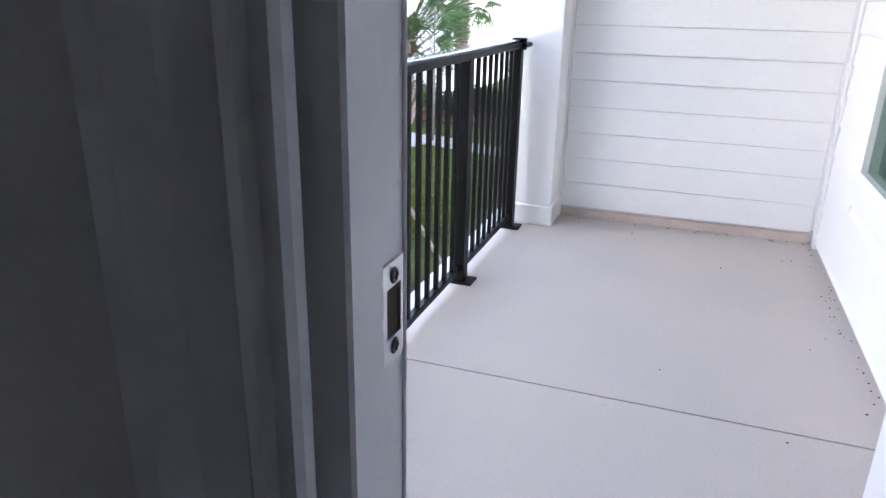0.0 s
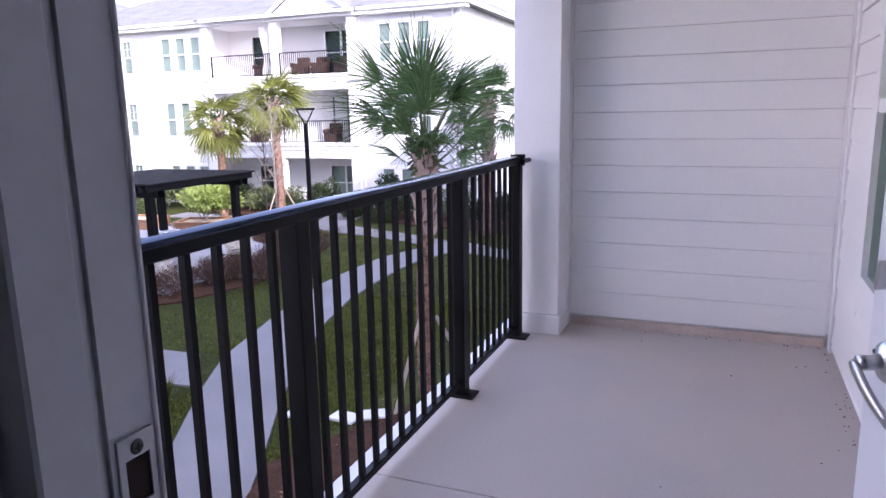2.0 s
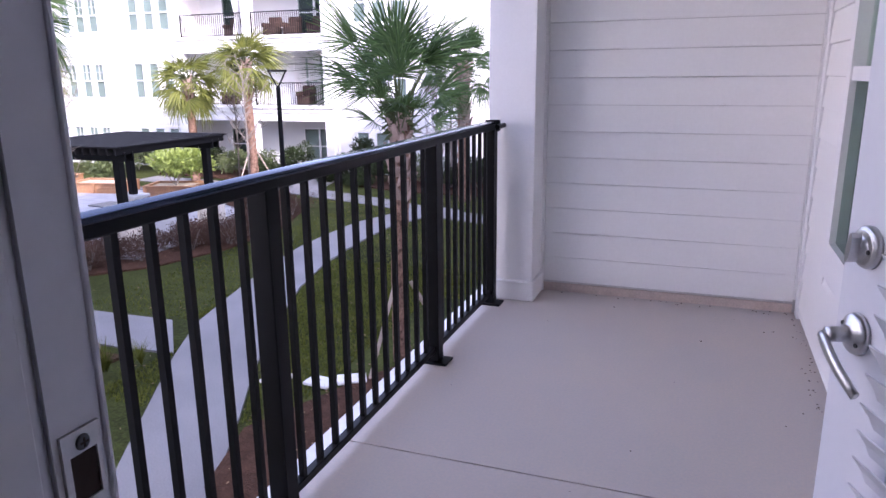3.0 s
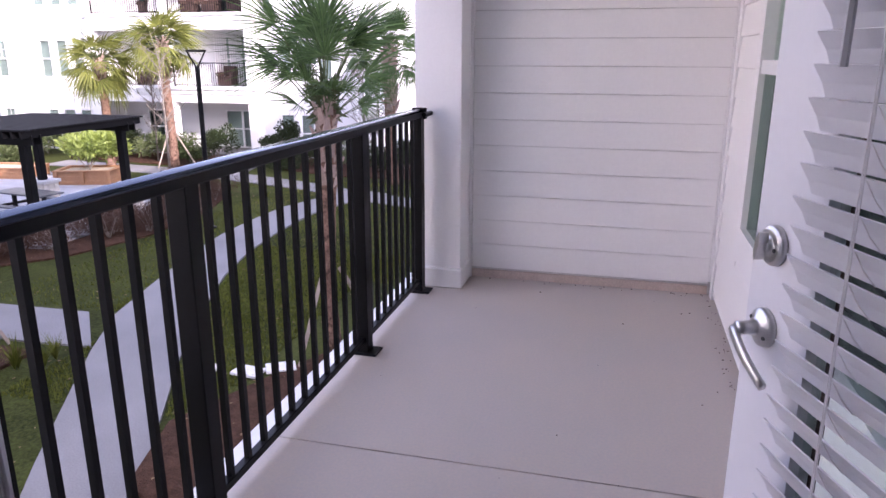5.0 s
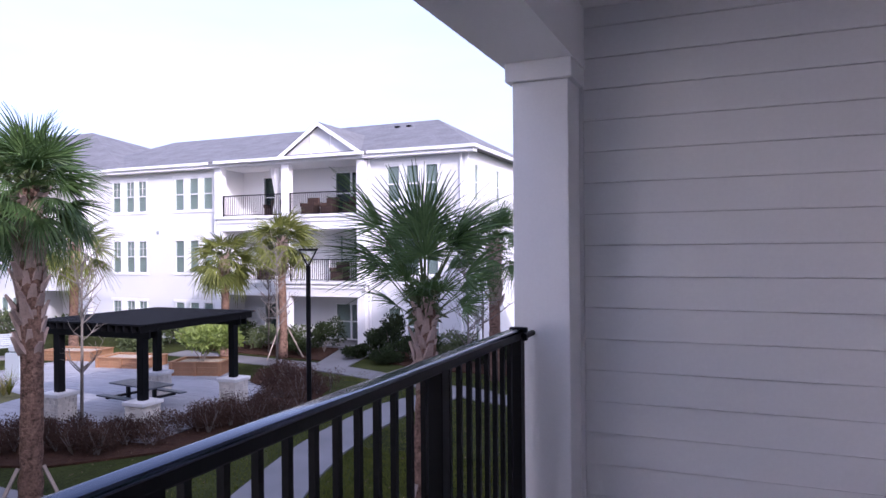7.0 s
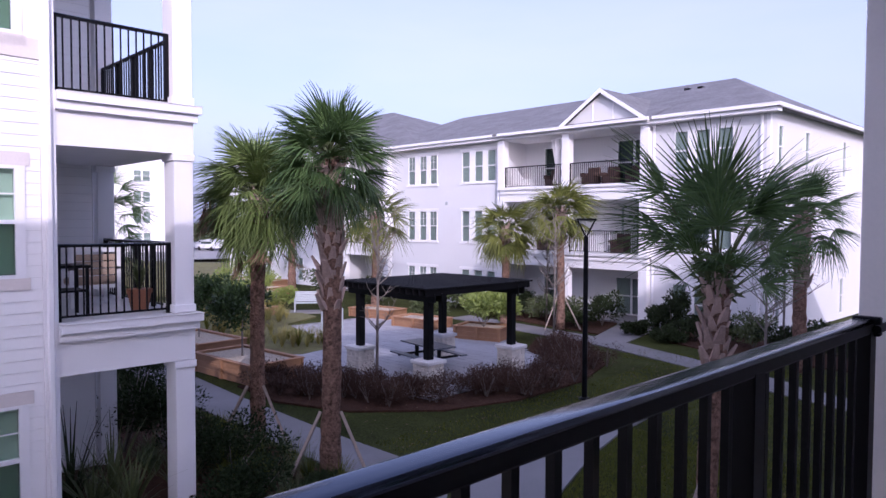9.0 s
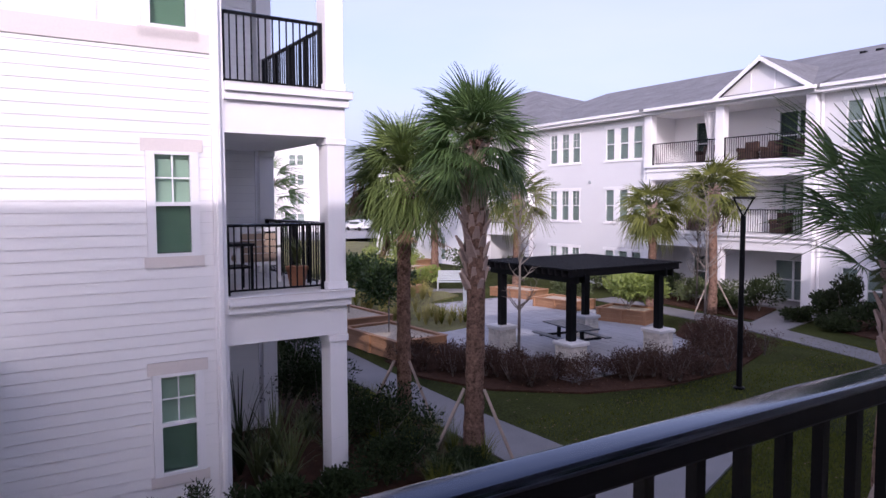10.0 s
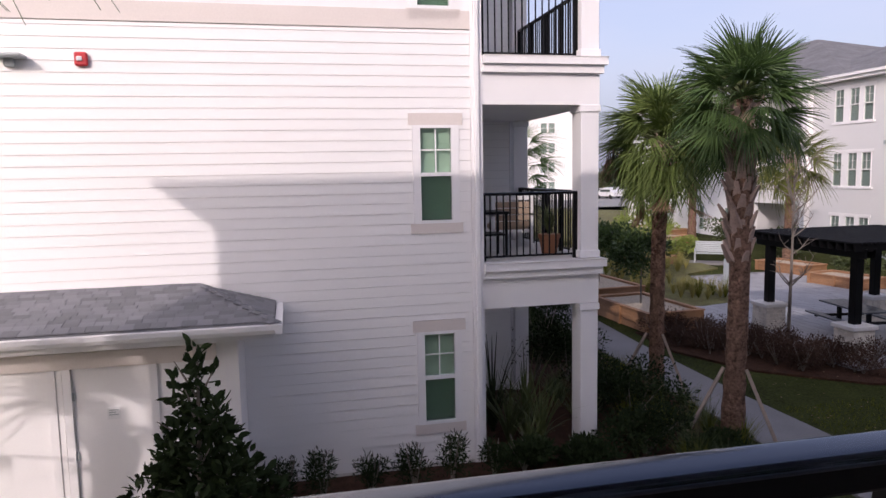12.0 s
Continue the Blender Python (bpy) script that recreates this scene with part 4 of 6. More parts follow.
roof = part("roof", Mesh().add([(XE, -5.2, ZE), (XE, YH, ZE), (XB + 0.02, YH, ZE), (XB + 0.02, -0.1, ZT), (XB + 0.02, -5.2, ZT), (XE, -5.2, ZE - 0.1), (XE, YH, ZE - 0.1), (XB + 0.02, YH, ZE - 0.1), (XB + 0.02, -5.2, ZE - 0.1)],
                          [(0, 1, 3, 4), (1, 2, 3), (8, 7, 6, 5), (0, 5, 6, 1), (1, 6, 7, 2), (4, 8, 5, 0)]), SHINGLE, shed)
shd = Mesh().box(0.002, 0.176, -0.008, 0.0, 0.0, 0.16).data("shingle", SHINGLE)
slope = math.atan2(ZT - ZE, XE - XB - 0.02)
sl_len = math.hypot(ZT - ZE, XE - XB - 0.02)
rows = int(sl_len / 0.125)
for r in range(rows):
    s = r * 0.125 / sl_len
    xx, zz = XE + (XB + 0.02 - XE) * s, ZE + (ZT - ZE) * s
    y1 = YH - 1.03 * s - 0.18
    y = y1 - rnd.uniform(0, 0.2)
    while y > -2.75:
        put("shingle", shd, roof, Matrix.Translation((xx, y, zz + 0.010 + rnd.uniform(0, 0.004))) @ pose(0, 0, 0, 0, 0, 90) @ pose(0, 0, 0, math.degrees(slope) - 90 + 3, 0, 0))
        y -= 0.178
P0, P1 = Vector((XE, YH, ZE)), Vector((XB + 0.02, -0.1, ZT))
hd = (P1 - P0).normalized()
hs_ = hd.cross(Vector((0, 0, 1))).normalized()
hm = Matrix((hs_, hd, hs_.cross(hd))).transposed().to_4x4()
hipd = Mesh().add([(-0.09, -0.03, -0.012), (0.0, -0.03, 0.016), (0.09, -0.03, -0.012), (-0.09, 0.17, -0.022), (0.0, 0.17, 0.006), (0.09, 0.17, -0.022), (-0.09, -0.03, -0.03), (0.09, -0.03, -0.03)], [(0, 1, 4, 3), (1, 2, 5, 4), (6, 7, 2, 1, 0)]).data("hip_cap", SHINGLE)
for i in range(12):
    put("hip_cap", hipd, roof, Matrix.Translation(P0.lerp(P1, i / 12) + Vector((0, 0, 0.022))) @ hm)
es = math.degrees(math.atan2(ZT - ZE, 1.03))
for r in range(8):
    s = r * 0.125 / math.hypot(1.03, ZT - ZE)
    x = XE + (XB + 0.02 - XE) * s - 0.02
    while x > XB + 0.22:
        put("shingle", shd, roof, Matrix.Translation((x, YH - 1.03 * s, ZE + (ZT - ZE) * s + 0.008 + rnd.uniform(0, 0.003))) @ pose(0, 0, 0, 0, 0, 180) @ pose(0, 0, 0, es - 90 + 3, 0, 0))
        x -= 0.18
part("gutter", Mesh().add([(x, y, z) for y in (-5.2, YH + 0.1) for x, z in ((XE, ZE - 0.02), (XE + 0.02, ZE - 0.12), (XE + 0.10, ZE - 0.12), (XE + 0.125, ZE - 0.07), (XE + 0.13, ZE - 0.01), (XE + 0.12, ZE - 0.01), (XE + 0.112, ZE - 0.07), (XE + 0.095, ZE - 0.112), (XE + 0.03, ZE - 0.112), (XE + 0.01, ZE - 0.02))],
     [tuple(range(10)), tuple(reversed(range(10, 20)))] + [(i, i + 10, (i + 1) % 10 + 10, (i + 1) % 10) for i in range(10)]), TRIM, shed, "white metal gutter")
part("gutter", Mesh().box(XB + 0.03, XE + 0.13, YH + 0.01, YH + 0.1, ZE - 0.12, ZE - 0.02), TRIM, shed, "white metal gutter")
part("soffit", Mesh().box(XB + 0.02, XE, -5.2, YH - 0.01, ZE - 0.2, ZE - 0.101), TRIM, shed)

# ---- far building across the court: facade at y = 29.2 ----
YF = 29.2
fb = thing("apartment_building", (-26, 34, G), "white three-storey apartment building with grey roof and balconies", "building")
FM = Matrix.Translation((0, YF, 0))
cols_b = [-32.33, -31.33, -30.45, -27.83, -26.86, -25.93]
cols_r = [-15.16, -14.2, -13.25]
zs = [(-2.93, -1.22), (0.28, 2.03), (3.57, 5.28)]
W_W = 0.66
fw = [(x, a, x + W_W, b) for x in cols_b + cols_r for a, b in zs]
far_cols = [-41.6, -40.6, -44.5, -45.5, -49, -50, -53.5]
fw2 = [(x, a, x + W_W, b) for x in far_cols for a, b in zs]
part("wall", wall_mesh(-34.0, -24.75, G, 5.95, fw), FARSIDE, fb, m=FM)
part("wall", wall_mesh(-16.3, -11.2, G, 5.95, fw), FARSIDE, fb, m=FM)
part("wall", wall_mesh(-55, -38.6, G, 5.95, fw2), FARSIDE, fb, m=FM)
for w in fw + fw2:
    window(fb, FM, w[0], w[1], W_W, w[3] - w[1], w[0] < -30 and w[0] > -34, cloth=FARBL)
for grp in (cols_b[:3], cols_b[3:], cols_r):
    for a, b in zs:
        part("window_surround", Mesh().box(grp[0] - 0.12, grp[2] + W_W + 0.12, -0.045, -0.031, b, b + 0.14).box(grp[0] - 0.12, grp[2] + W_W + 0.12, -0.06, -0.001, a - 0.1, a)
             .box(grp[0] + W_W, grp[1], -0.02, -0.001, a, b).box(grp[1] + W_W, grp[2], -0.02, -0.001, a, b), TRIM, fb, m=FM)
# fine lap lines of the far siding
ln = Mesh()
for r in range(59):
    z = G + 0.15 + r * 0.1535
    for a, b, c, d in ((-34, -24.75, z, z), (-16.3, -11.2, z, z)):
        spans = [(a, b)]
        for h in fw:
            if h[1] - 0.12 < z < h[3] + 0.15:
                spans = [s for p, q in spans for s in ((p, min(q, h[0] - 0.13)), (max(p, h[2] + 0.13), q)) if s[1] - s[0] > 0.05]
        for p, q in spans:
            ln.add([(p, -0.014, z), (q, -0.014, z), (q, -0.004, z + 0.15), (p, -0.004, z + 0.15), (p, -0.001, z), (q, -0.001, z)], [(0, 1, 2, 3), (4, 5, 1, 0)])
part("siding", ln, FARSIDE, fb, m=FM, kind="stuff")
SX = Matrix.Translation((-11.2, 0, 0)) @ pose(0, 0, 0, 0, 0, 90)
sfw = [(y, a, y + 0.5, b) for y in (30.0, 33.0, 38.0) for a, b in zs]
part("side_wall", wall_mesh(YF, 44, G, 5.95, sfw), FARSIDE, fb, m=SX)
for w in sfw:
    window(fb, SX, w[0], w[1], 0.5, w[3] - w[1], cloth=FARBL)
part("corner_board", Mesh().box(-11.32, -11.17, YF - 0.03, YF + 0.12, G, 5.95), TRIM, fb)
part("downspout", Mesh().box(-11.55, -11.45, YF - 0.1, YF - 0.02, G, 5.9, bev=0.015), TRIM, fb)
part("downspout", Mesh().box(-16.12, -16.02, YF - 0.1, YF - 0.02, G, 5.9, bev=0.015), TRIM, fb)
part("downspout", Mesh().box(-24.98, -24.88, YF - 0.28, YF - 0.2, G, 5.9, bev=0.015), TRIM, fb)

def bay(x0, x1, post):
    """A stack of recessed balconies."""
    yb = YF + 1.8
    hs = [(x1 - 2.75, -3.05, x1 - 1.0, -1.25), (x1 - 2.75, 0.1, x1 - 0.9, 2.2), (x1 - 2.75, 3.2, x1 - 0.9, 5.35)]
    hs2 = [(x0 + 1.3, -2.95, x0 + 2.2, -1.3), (x0 + 1.3, 0.05, x0 + 2.2, 2.1), (x0 + 1.3, 3.15, x0 + 2.2, 5.3)] if x1 - x0 > 6 else []
    bm_ = Matrix.Translation((0, yb, 0))
    part("bay_back", wall_mesh(x0, x1, G, 5.9, hs + hs2), FARSIDE, fb, m=bm_)
    for h in hs:
        for k in (0, 1):
            window(fb, bm_, h[0] + k * (h[2] - h[0]) / 2, h[1], (h[2] - h[0]) / 2, h[3] - h[1], False, h[1] < 3, "patio_door", cloth=FARBL)
    for h in hs2:
        window(fb, bm_, h[0], h[1], h[2] - h[0], h[3] - h[1], False, False, "balcony_door")
    part("bay_side", Mesh().box(x0 - 0.15, x0, YF, yb, G, 5.9), FARSIDE, fb)
    part("bay_side", Mesh().box(x1, x1 + 0.15, YF, yb, G, 5.9), FARSIDE, fb)
    for z in (-0.05, 3.16):
        part("balcony_slab", Mesh().box(x0 - 0.1, x1 + 0.25, YF - 0.42, yb, z - 0.12, z), TRIM, fb)
        part("beam", Mesh().box(x0, x1 + 0.1, YF - 0.3, yb, z - 0.72, z - 0.121), TRIM, fb)
        part("ledge", Mesh().box(x0 - 0.05, x1 + 0.18, YF - 0.36, YF - 0.2, z - 0.34, z - 0.25), TRIM, fb)
    part("patio_slab", Mesh().box(x0, x1, YF - 0.4, yb, G, G + 0.12), PATHM, fb)
    part("bay_ceiling", Mesh().box(x0, x1, YF - 0.3, yb, 5.62, 5.9), TRIM, fb)
    ps = [x0 - 0.12, x1 - 0.30] + ([post] if post else [])
    for p in ps:
        for z0, z1 in ((G, -0.78), (-0.05, 2.43), (3.16, 5.62)):
            part("column", Mesh().box(p, p + 0.42, YF - 0.34, YF + 0.05, z0, z1, bev=0.01), TRIM, fb)
    ps = sorted(ps)
    for a, b in zip(ps, ps[1:]):
        for z in (-0.05, 3.16):
            r_ = thing("balcony_railing", ((a + b) / 2, YF - 0.2, z), "black metal railing of a far balcony", "railing", "far balcony railings")
            railing(r_, Matrix.Translation((a + 0.42, YF - 0.22, z)), b - a - 0.42, [0.02, b - a - 0.44], gap=0.115)

bay(-24.75, -16.3, -20.8)
bay(-38.6, -34.0, None)
gw = thing("curtain", (-21.25, 29.15, 3.1), "white curtain tied back at the balcony post", "curtain")
cu = Mesh()
for i in range(9):
    z = 5.5 - i * 0.28
    w_ = 0.12 + 0.28 * abs(i - 5) / 5
    for j in range(8):
        a = -21.25 - w_ + 2 * w_ * j / 7
        cu.v.append((a, YF - 0.05 + 0.05 * math.sin(j * 2.2), z))
cu.f = [(i * 8 + j, i * 8 + j + 1, i * 8 + 9 + j, i * 8 + 8 + j) for i in range(8) for j in range(7)]
part("cloth", cu, CURTAIN, gw)
for x in (-19.2, -18.4, -17.6):
    cu = Mesh()
    cu.add([(x + 0.06 * j, 30.6 + 0.04 * (j % 2), z) for z in (0.0, 2.3) for j in range(12)], [(j, j + 1, j + 13, j + 12) for j in range(11)])
    cc = thing("curtain", (x, 30.6, 0), "pale curtain hanging inside the balcony", "curtain", "balcony curtains")
    part("cloth", cu, CURTAIN, cc)
for x, z, y in ((-19.9, 3.16, 30.0), (-18.9, 3.16, 30.2), (-22.2, 3.16, 30.1), (-22.6, -0.05, 30.0), (-18.3, -0.05, 30.1), (-17.6, 3.16, 30.2)):
    c_ = thing("wicker_chair", (x, y, z), "dark wicker armchair on a far balcony", "chair", "far balcony chairs")
    part("seat", Mesh().box(x - 0.35, x + 0.35, y - 0.3, y + 0.35, z + 0.0, z + 0.42, bev=0.03), WICKER, c_)
    part("backrest", Mesh().box(x - 0.35, x + 0.35, y + 0.24, y + 0.4, z + 0.421, z + 0.9, bev=0.05), WICKER, c_)
    part("armrest", Mesh().box(x - 0.4, x - 0.28, y - 0.3, y + 0.23, z + 0.421, z + 0.62, bev=0.03), WICKER, c_)
    part("armrest", Mesh().box(x + 0.28, x + 0.4, y - 0.3, y + 0.23, z + 0.421, z + 0.62, bev=0.03), WICKER, c_)
for x, z in ((-29.0, 2.45), (-34.0, -0.6), (-15.6, -0.5), (-15.3, -0.5)):
    v_ = thing("wall_vent", (x, YF - 0.05, z), "small wall-mounted box on the far siding", "vent", "far wall boxes")
    part("cover", Mesh().box(x - 0.08, x + 0.08, YF - 0.09, YF - 0.016, z - 0.09, z + 0.09, bev=0.02), WHITEP if z < 2 else GREYM, v_)
# roofs, gable, gutters
ZF = 5.95
def roof_hip(x0, x1, y0, y1, z, zr, inset0, inset1, name="roof"):
    yr = (y0 + y1) / 2
    return part(name, Mesh().add([(x0, y0, z), (x1, y0, z), (x1, y1, z), (x0, y1, z), (x0 + inset0, yr, zr), (x1 - inset1, yr, zr), (x0, y0, z - 0.12), (x1, y0, z - 0.12), (x1, y1, z - 0.12), (x0, y1, z - 0.12)],
                [(0, 1, 5, 4), (1, 2, 5), (2, 3, 4, 5), (3, 0, 4), (9, 8, 7, 6), (0, 6, 7, 1), (1, 7, 8, 2), (2, 8, 9, 3), (3, 9, 6, 0)]), FARROOF, fb)
roof_hip(-36.0, -10.75, YF - 0.5, 44.5, ZF, 8.7, 1.0, 5.0)
roof_hip(-55.8, -31.0, YF - 0.52, 47.0, ZF + 0.01, 10.2, 7, 13.0)
part("gutter", Mesh().box(-55.8, -34.2, YF - 0.65, YF - 0.53, ZF - 0.14, ZF), TRIM, fb)
part("soffit", Mesh().box(-55.5, -34.05, YF - 0.5, YF, ZF - 0.3, ZF - 0.13), TRIM, fb)
part("gutter", Mesh().box(-24.6, -16.0, YF - 0.78, YF - 0.66, ZF - 0.16, ZF - 0.02), TRIM, fb)
part("gutter", Mesh().box(-34.0, -24.7, YF - 0.63, YF - 0.51, ZF - 0.14, ZF), TRIM, fb)
part("gutter", Mesh().box(-15.9, -10.62, YF - 0.63, YF - 0.51, ZF - 0.14, ZF).box(-10.74, -10.62, YF - 0.5, 44, ZF - 0.14, ZF), TRIM, fb)
part("soffit", Mesh().box(-34, -10.76, YF - 0.5, YF, ZF - 0.3, ZF - 0.13), TRIM, fb)
part("bay_roof", Mesh().add([(-25.0, YF - 0.65, ZF), (-15.9, YF - 0.65, ZF), (-15.9, YF + 3.4, 7.3), (-25.0, YF + 3.4, 7.3), (-25.0, YF - 0.65, ZF - 0.12), (-15.9, YF - 0.65, ZF - 0.12)], [(0, 1, 2, 3), (4, 5, 1, 0)]), FARROOF, fb)
gx, gl, gr, gz = -18.5, -20.65, -16.3, 7.38
part("gable", Mesh().add([(gl, YF - 0.36, ZF - 0.02), (gr, YF - 0.36, ZF - 0.02), (gx, YF - 0.36, gz - 0.02), (gl, YF - 0.1, ZF - 0.02), (gr, YF - 0.1, ZF - 0.02), (gx, YF - 0.1, gz - 0.1)], [(0, 1, 2), (5, 4, 3), (0, 3, 4, 1)]), FARSIDE, fb)
for sgn, xe in ((1, gr + 0.25), (-1, gl - 0.25)):
    a, b = Vector((gx, 0, gz + 0.1)), Vector((xe, 0, ZF - 0.08))
    part("gable_roof", Mesh().add([(p.x, y, p.z + dz) for y in (YF - 0.62, YF + 6.0) for p in (a, b) for dz in (0, -0.06)], [(0, 1, 3, 2), (4, 6, 7, 5), (0, 2, 6, 4), (1, 5, 7, 3), (2, 3, 7, 6)]), FARROOF, fb)
    part("rake_board", Mesh().add([(p.x, y, p.z + dz) for y in (YF - 0.66, YF - 0.621) for p in (a, b) for dz in (-0.0, -0.2)], [(0, 2, 3, 1), (4, 5, 7, 6), (0, 4, 6, 2), (1, 3, 7, 5), (2, 6, 7, 3)]), TRIM, fb)
for x in (-19.05, -17.95):
    part("gable_batten", Mesh().box(x - 0.02, x + 0.02, YF - 0.40, YF - 0.361, ZF, 6.9), TRIM, fb)
for x, y, z in ((-17.6, 36, 8.3), (-16.9, 36, 8.3), (-34.0, 36, 8.2), (-33.2, 36, 8.2)):
    part("roof_vent", Mesh().box(x, x + 0.25, y - 1.2, y - 0.9, z - 0.5, z - 0.12), METAL, fb)

# distant block, car park and cars
db_ = thing("apartment_building", (-112, 42, G), "distant white five-storey apartment block", "building")
DB = Matrix.Translation((-104, 38, 0)) @ pose(0, 0, 0, 0, 0, 70)
dw = [(u, z, u + 1.0, z + 1.6) for u in (-9.0, -7.8, -3.2, 1.4, 2.6, 6.5) for z in (-1.9, 1.1, 4.1, 7.1, 10.1)]
part("wall", wall_mesh(-12, 9, G, 13.0, dw, 0.4), FARSIDE, db_, m=DB)
for w in dw:
    window(db_, DB, w[0], w[1], 1.0, 1.6, False, cloth=FARBL)
part("parapet", Mesh().box(-12.3, 9.3, -0.4, 12, 13.0, 13.5), TRIM, db_, m=DB)
part("body", Mesh().box(-12, 9, 0.41, 12, G, 12.99), FARSIDE, db_, m=DB)
sheet("road", [(-150, 44), (-80, 32), (-60, 46), (-90, 90), (-150, 100)], G + 0.06, ASPH, "dark asphalt car park beyond the court", category="road")

def car(x, y, rz):
    m = pose(x, y, G + 0.06, 0, 0, rz)
    c = put("parked_car", None, None, m, "white parked car with dark windows", "car", "parked cars")
    pr = [(-2.2, 0.35), (-2.25, 0.75), (-2.1, 0.95), (-1.5, 1.02), (-0.9, 1.5), (1.1, 1.55), (1.9, 1.05), (2.2, 0.9), (2.25, 0.4)]
    n_ = len(pr)
    part("body", Mesh().add([(a, y_, b) for y_ in (-0.9, 0.9) for a, b in pr], [tuple(range(n_)), tuple(reversed(range(n_, 2 * n_)))] + [(i, i + n_, (i + 1) % n_ + n_, (i + 1) % n_) for i in range(n_)]), CARP, c, m=m)
    part("side_window", Mesh().box(-0.95, 1.35, -0.91, 0.91, 1.05, 1.42), UNLIT, c, m=m)
    for a in (-1.4, 1.4):
        for b in (-0.8, 0.8):
            part("wheel", Mesh().lathe([(0.2, -0.1), (0.33, -0.09), (0.33, 0.09), (0.2, 0.1)], 14, Matrix.Translation((a, b * 1.02, 0.33)) @ pose(0, 0, 0, 90, 0, 0)), TYRE, c, m=m)
car(-108, 52.5, 20), car(-112, 55.5, 20), car(-103, 50.5, 15), car(-100, 54.0, 100)
# ---- pergola, lamp, planters, furniture in the court ----
pg = thing("pergola", (-16.0, 16.0, G), "black pergola with slatted roof on stone piers", "pergola")
PX, PY = (-17.55, -14.5), (14.25, 17.75)
for px in PX:
    for py in PY:
        pier = part("pier", Mesh().box(px - 0.27, px + 0.27, py - 0.27, py + 0.27, G, -2.5), STONE, pg, "pale stacked stone pier")
        r = random.Random(int(px * 7 + py * 3))
        z = G
        sm = Mesh()
        while z < -2.52:
            h = r.choice((0.06, 0.08, 0.11))
            h = min(h, -2.5 - z)
            for side in range(4):
                u = -0.3
                while u < 0.29:
                    w = min(r.uniform(0.1, 0.24), 0.3 - u)
                    mm = Matrix.Translation((px, py, 0)) @ pose(0, 0, 0, 0, 0, 90 * side)
                    if w > 0.02 and h > 0.02:
                        sm.box(u + 0.004, u + w - 0.004, -0.29 - r.uniform(0.0, 0.025), -0.265, z + 0.004, z + h - 0.004, mm)
                    u += w
            z += h
        part("stonework", sm, STONE, pier, kind="stuff")
        part("pier_cap", Mesh().box(px - 0.36, px + 0.36, py - 0.36, py + 0.36, -2.5, -2.40, bev=0.015), CAP, pg)
        part("post", Mesh().box(px - 0.105, px + 0.105, py - 0.105, py + 0.105, -2.4, -0.80, bev=0.01), METAL, pg)
for py in PY:
    part("beam", Mesh().box(-17.95, -14.1, py - 0.16, py - 0.11, -0.80, -0.56).box(-17.95, -14.1, py + 0.11, py + 0.16, -0.80, -0.56), METAL, pg)
for i in range(15):
    x = -17.93 + i * 0.268
    part("rafter", Mesh().box(x, x + 0.05, 13.82, 18.18, -0.62, -0.44), DULLB, pg)
for i in range(37):
    y = 13.80 + i * 0.12
    part("roof_slat", Mesh().box(-18.02, -14.02, y, y + 0.07, -0.44, -0.395), DULLB, pg)

lp = thing("street_lamp", (-10.8, 16.3, G), "black lamp post with an open triangular head", "lamp")
LX, LY = -10.8, 16.3
part("pole", Mesh().tube([(LX, LY, G), (LX, LY, G + 0.3), (LX, LY, 1.02)], [0.075, 0.07, 0.06], 12), METAL, lp)
part("base", Mesh().lathe([(0.14, 0), (0.14, 0.03), (0.09, 0.05)], 16, Matrix.Translation((LX, LY, G + 0.03))), METAL, lp)
dv = Vector((0.78, 0.62, 0)) * 0.21
for s in (-1, 1):
    part("arm", Mesh().tube([(LX, LY, 1.0), (LX + s * dv.x, LY + s * dv.y, 1.42)], [0.022, 0.02], 8), METAL, lp)
part("lamp_head", Mesh().box(-0.25, 0.25, -0.12, 0.12, 1.42, 1.48, Matrix.Translation((LX, LY, 0)) @ pose(0, 0, 0, 0, 0, 38.5), bev=0.015), METAL, lp)
part("lens", Mesh().box(-0.2, 0.2, -0.09, 0.09, 1.412, 1.4195, Matrix.Translation((LX, LY, 0)) @ pose(0, 0, 0, 0, 0, 38.5)), WHITEP, lp)

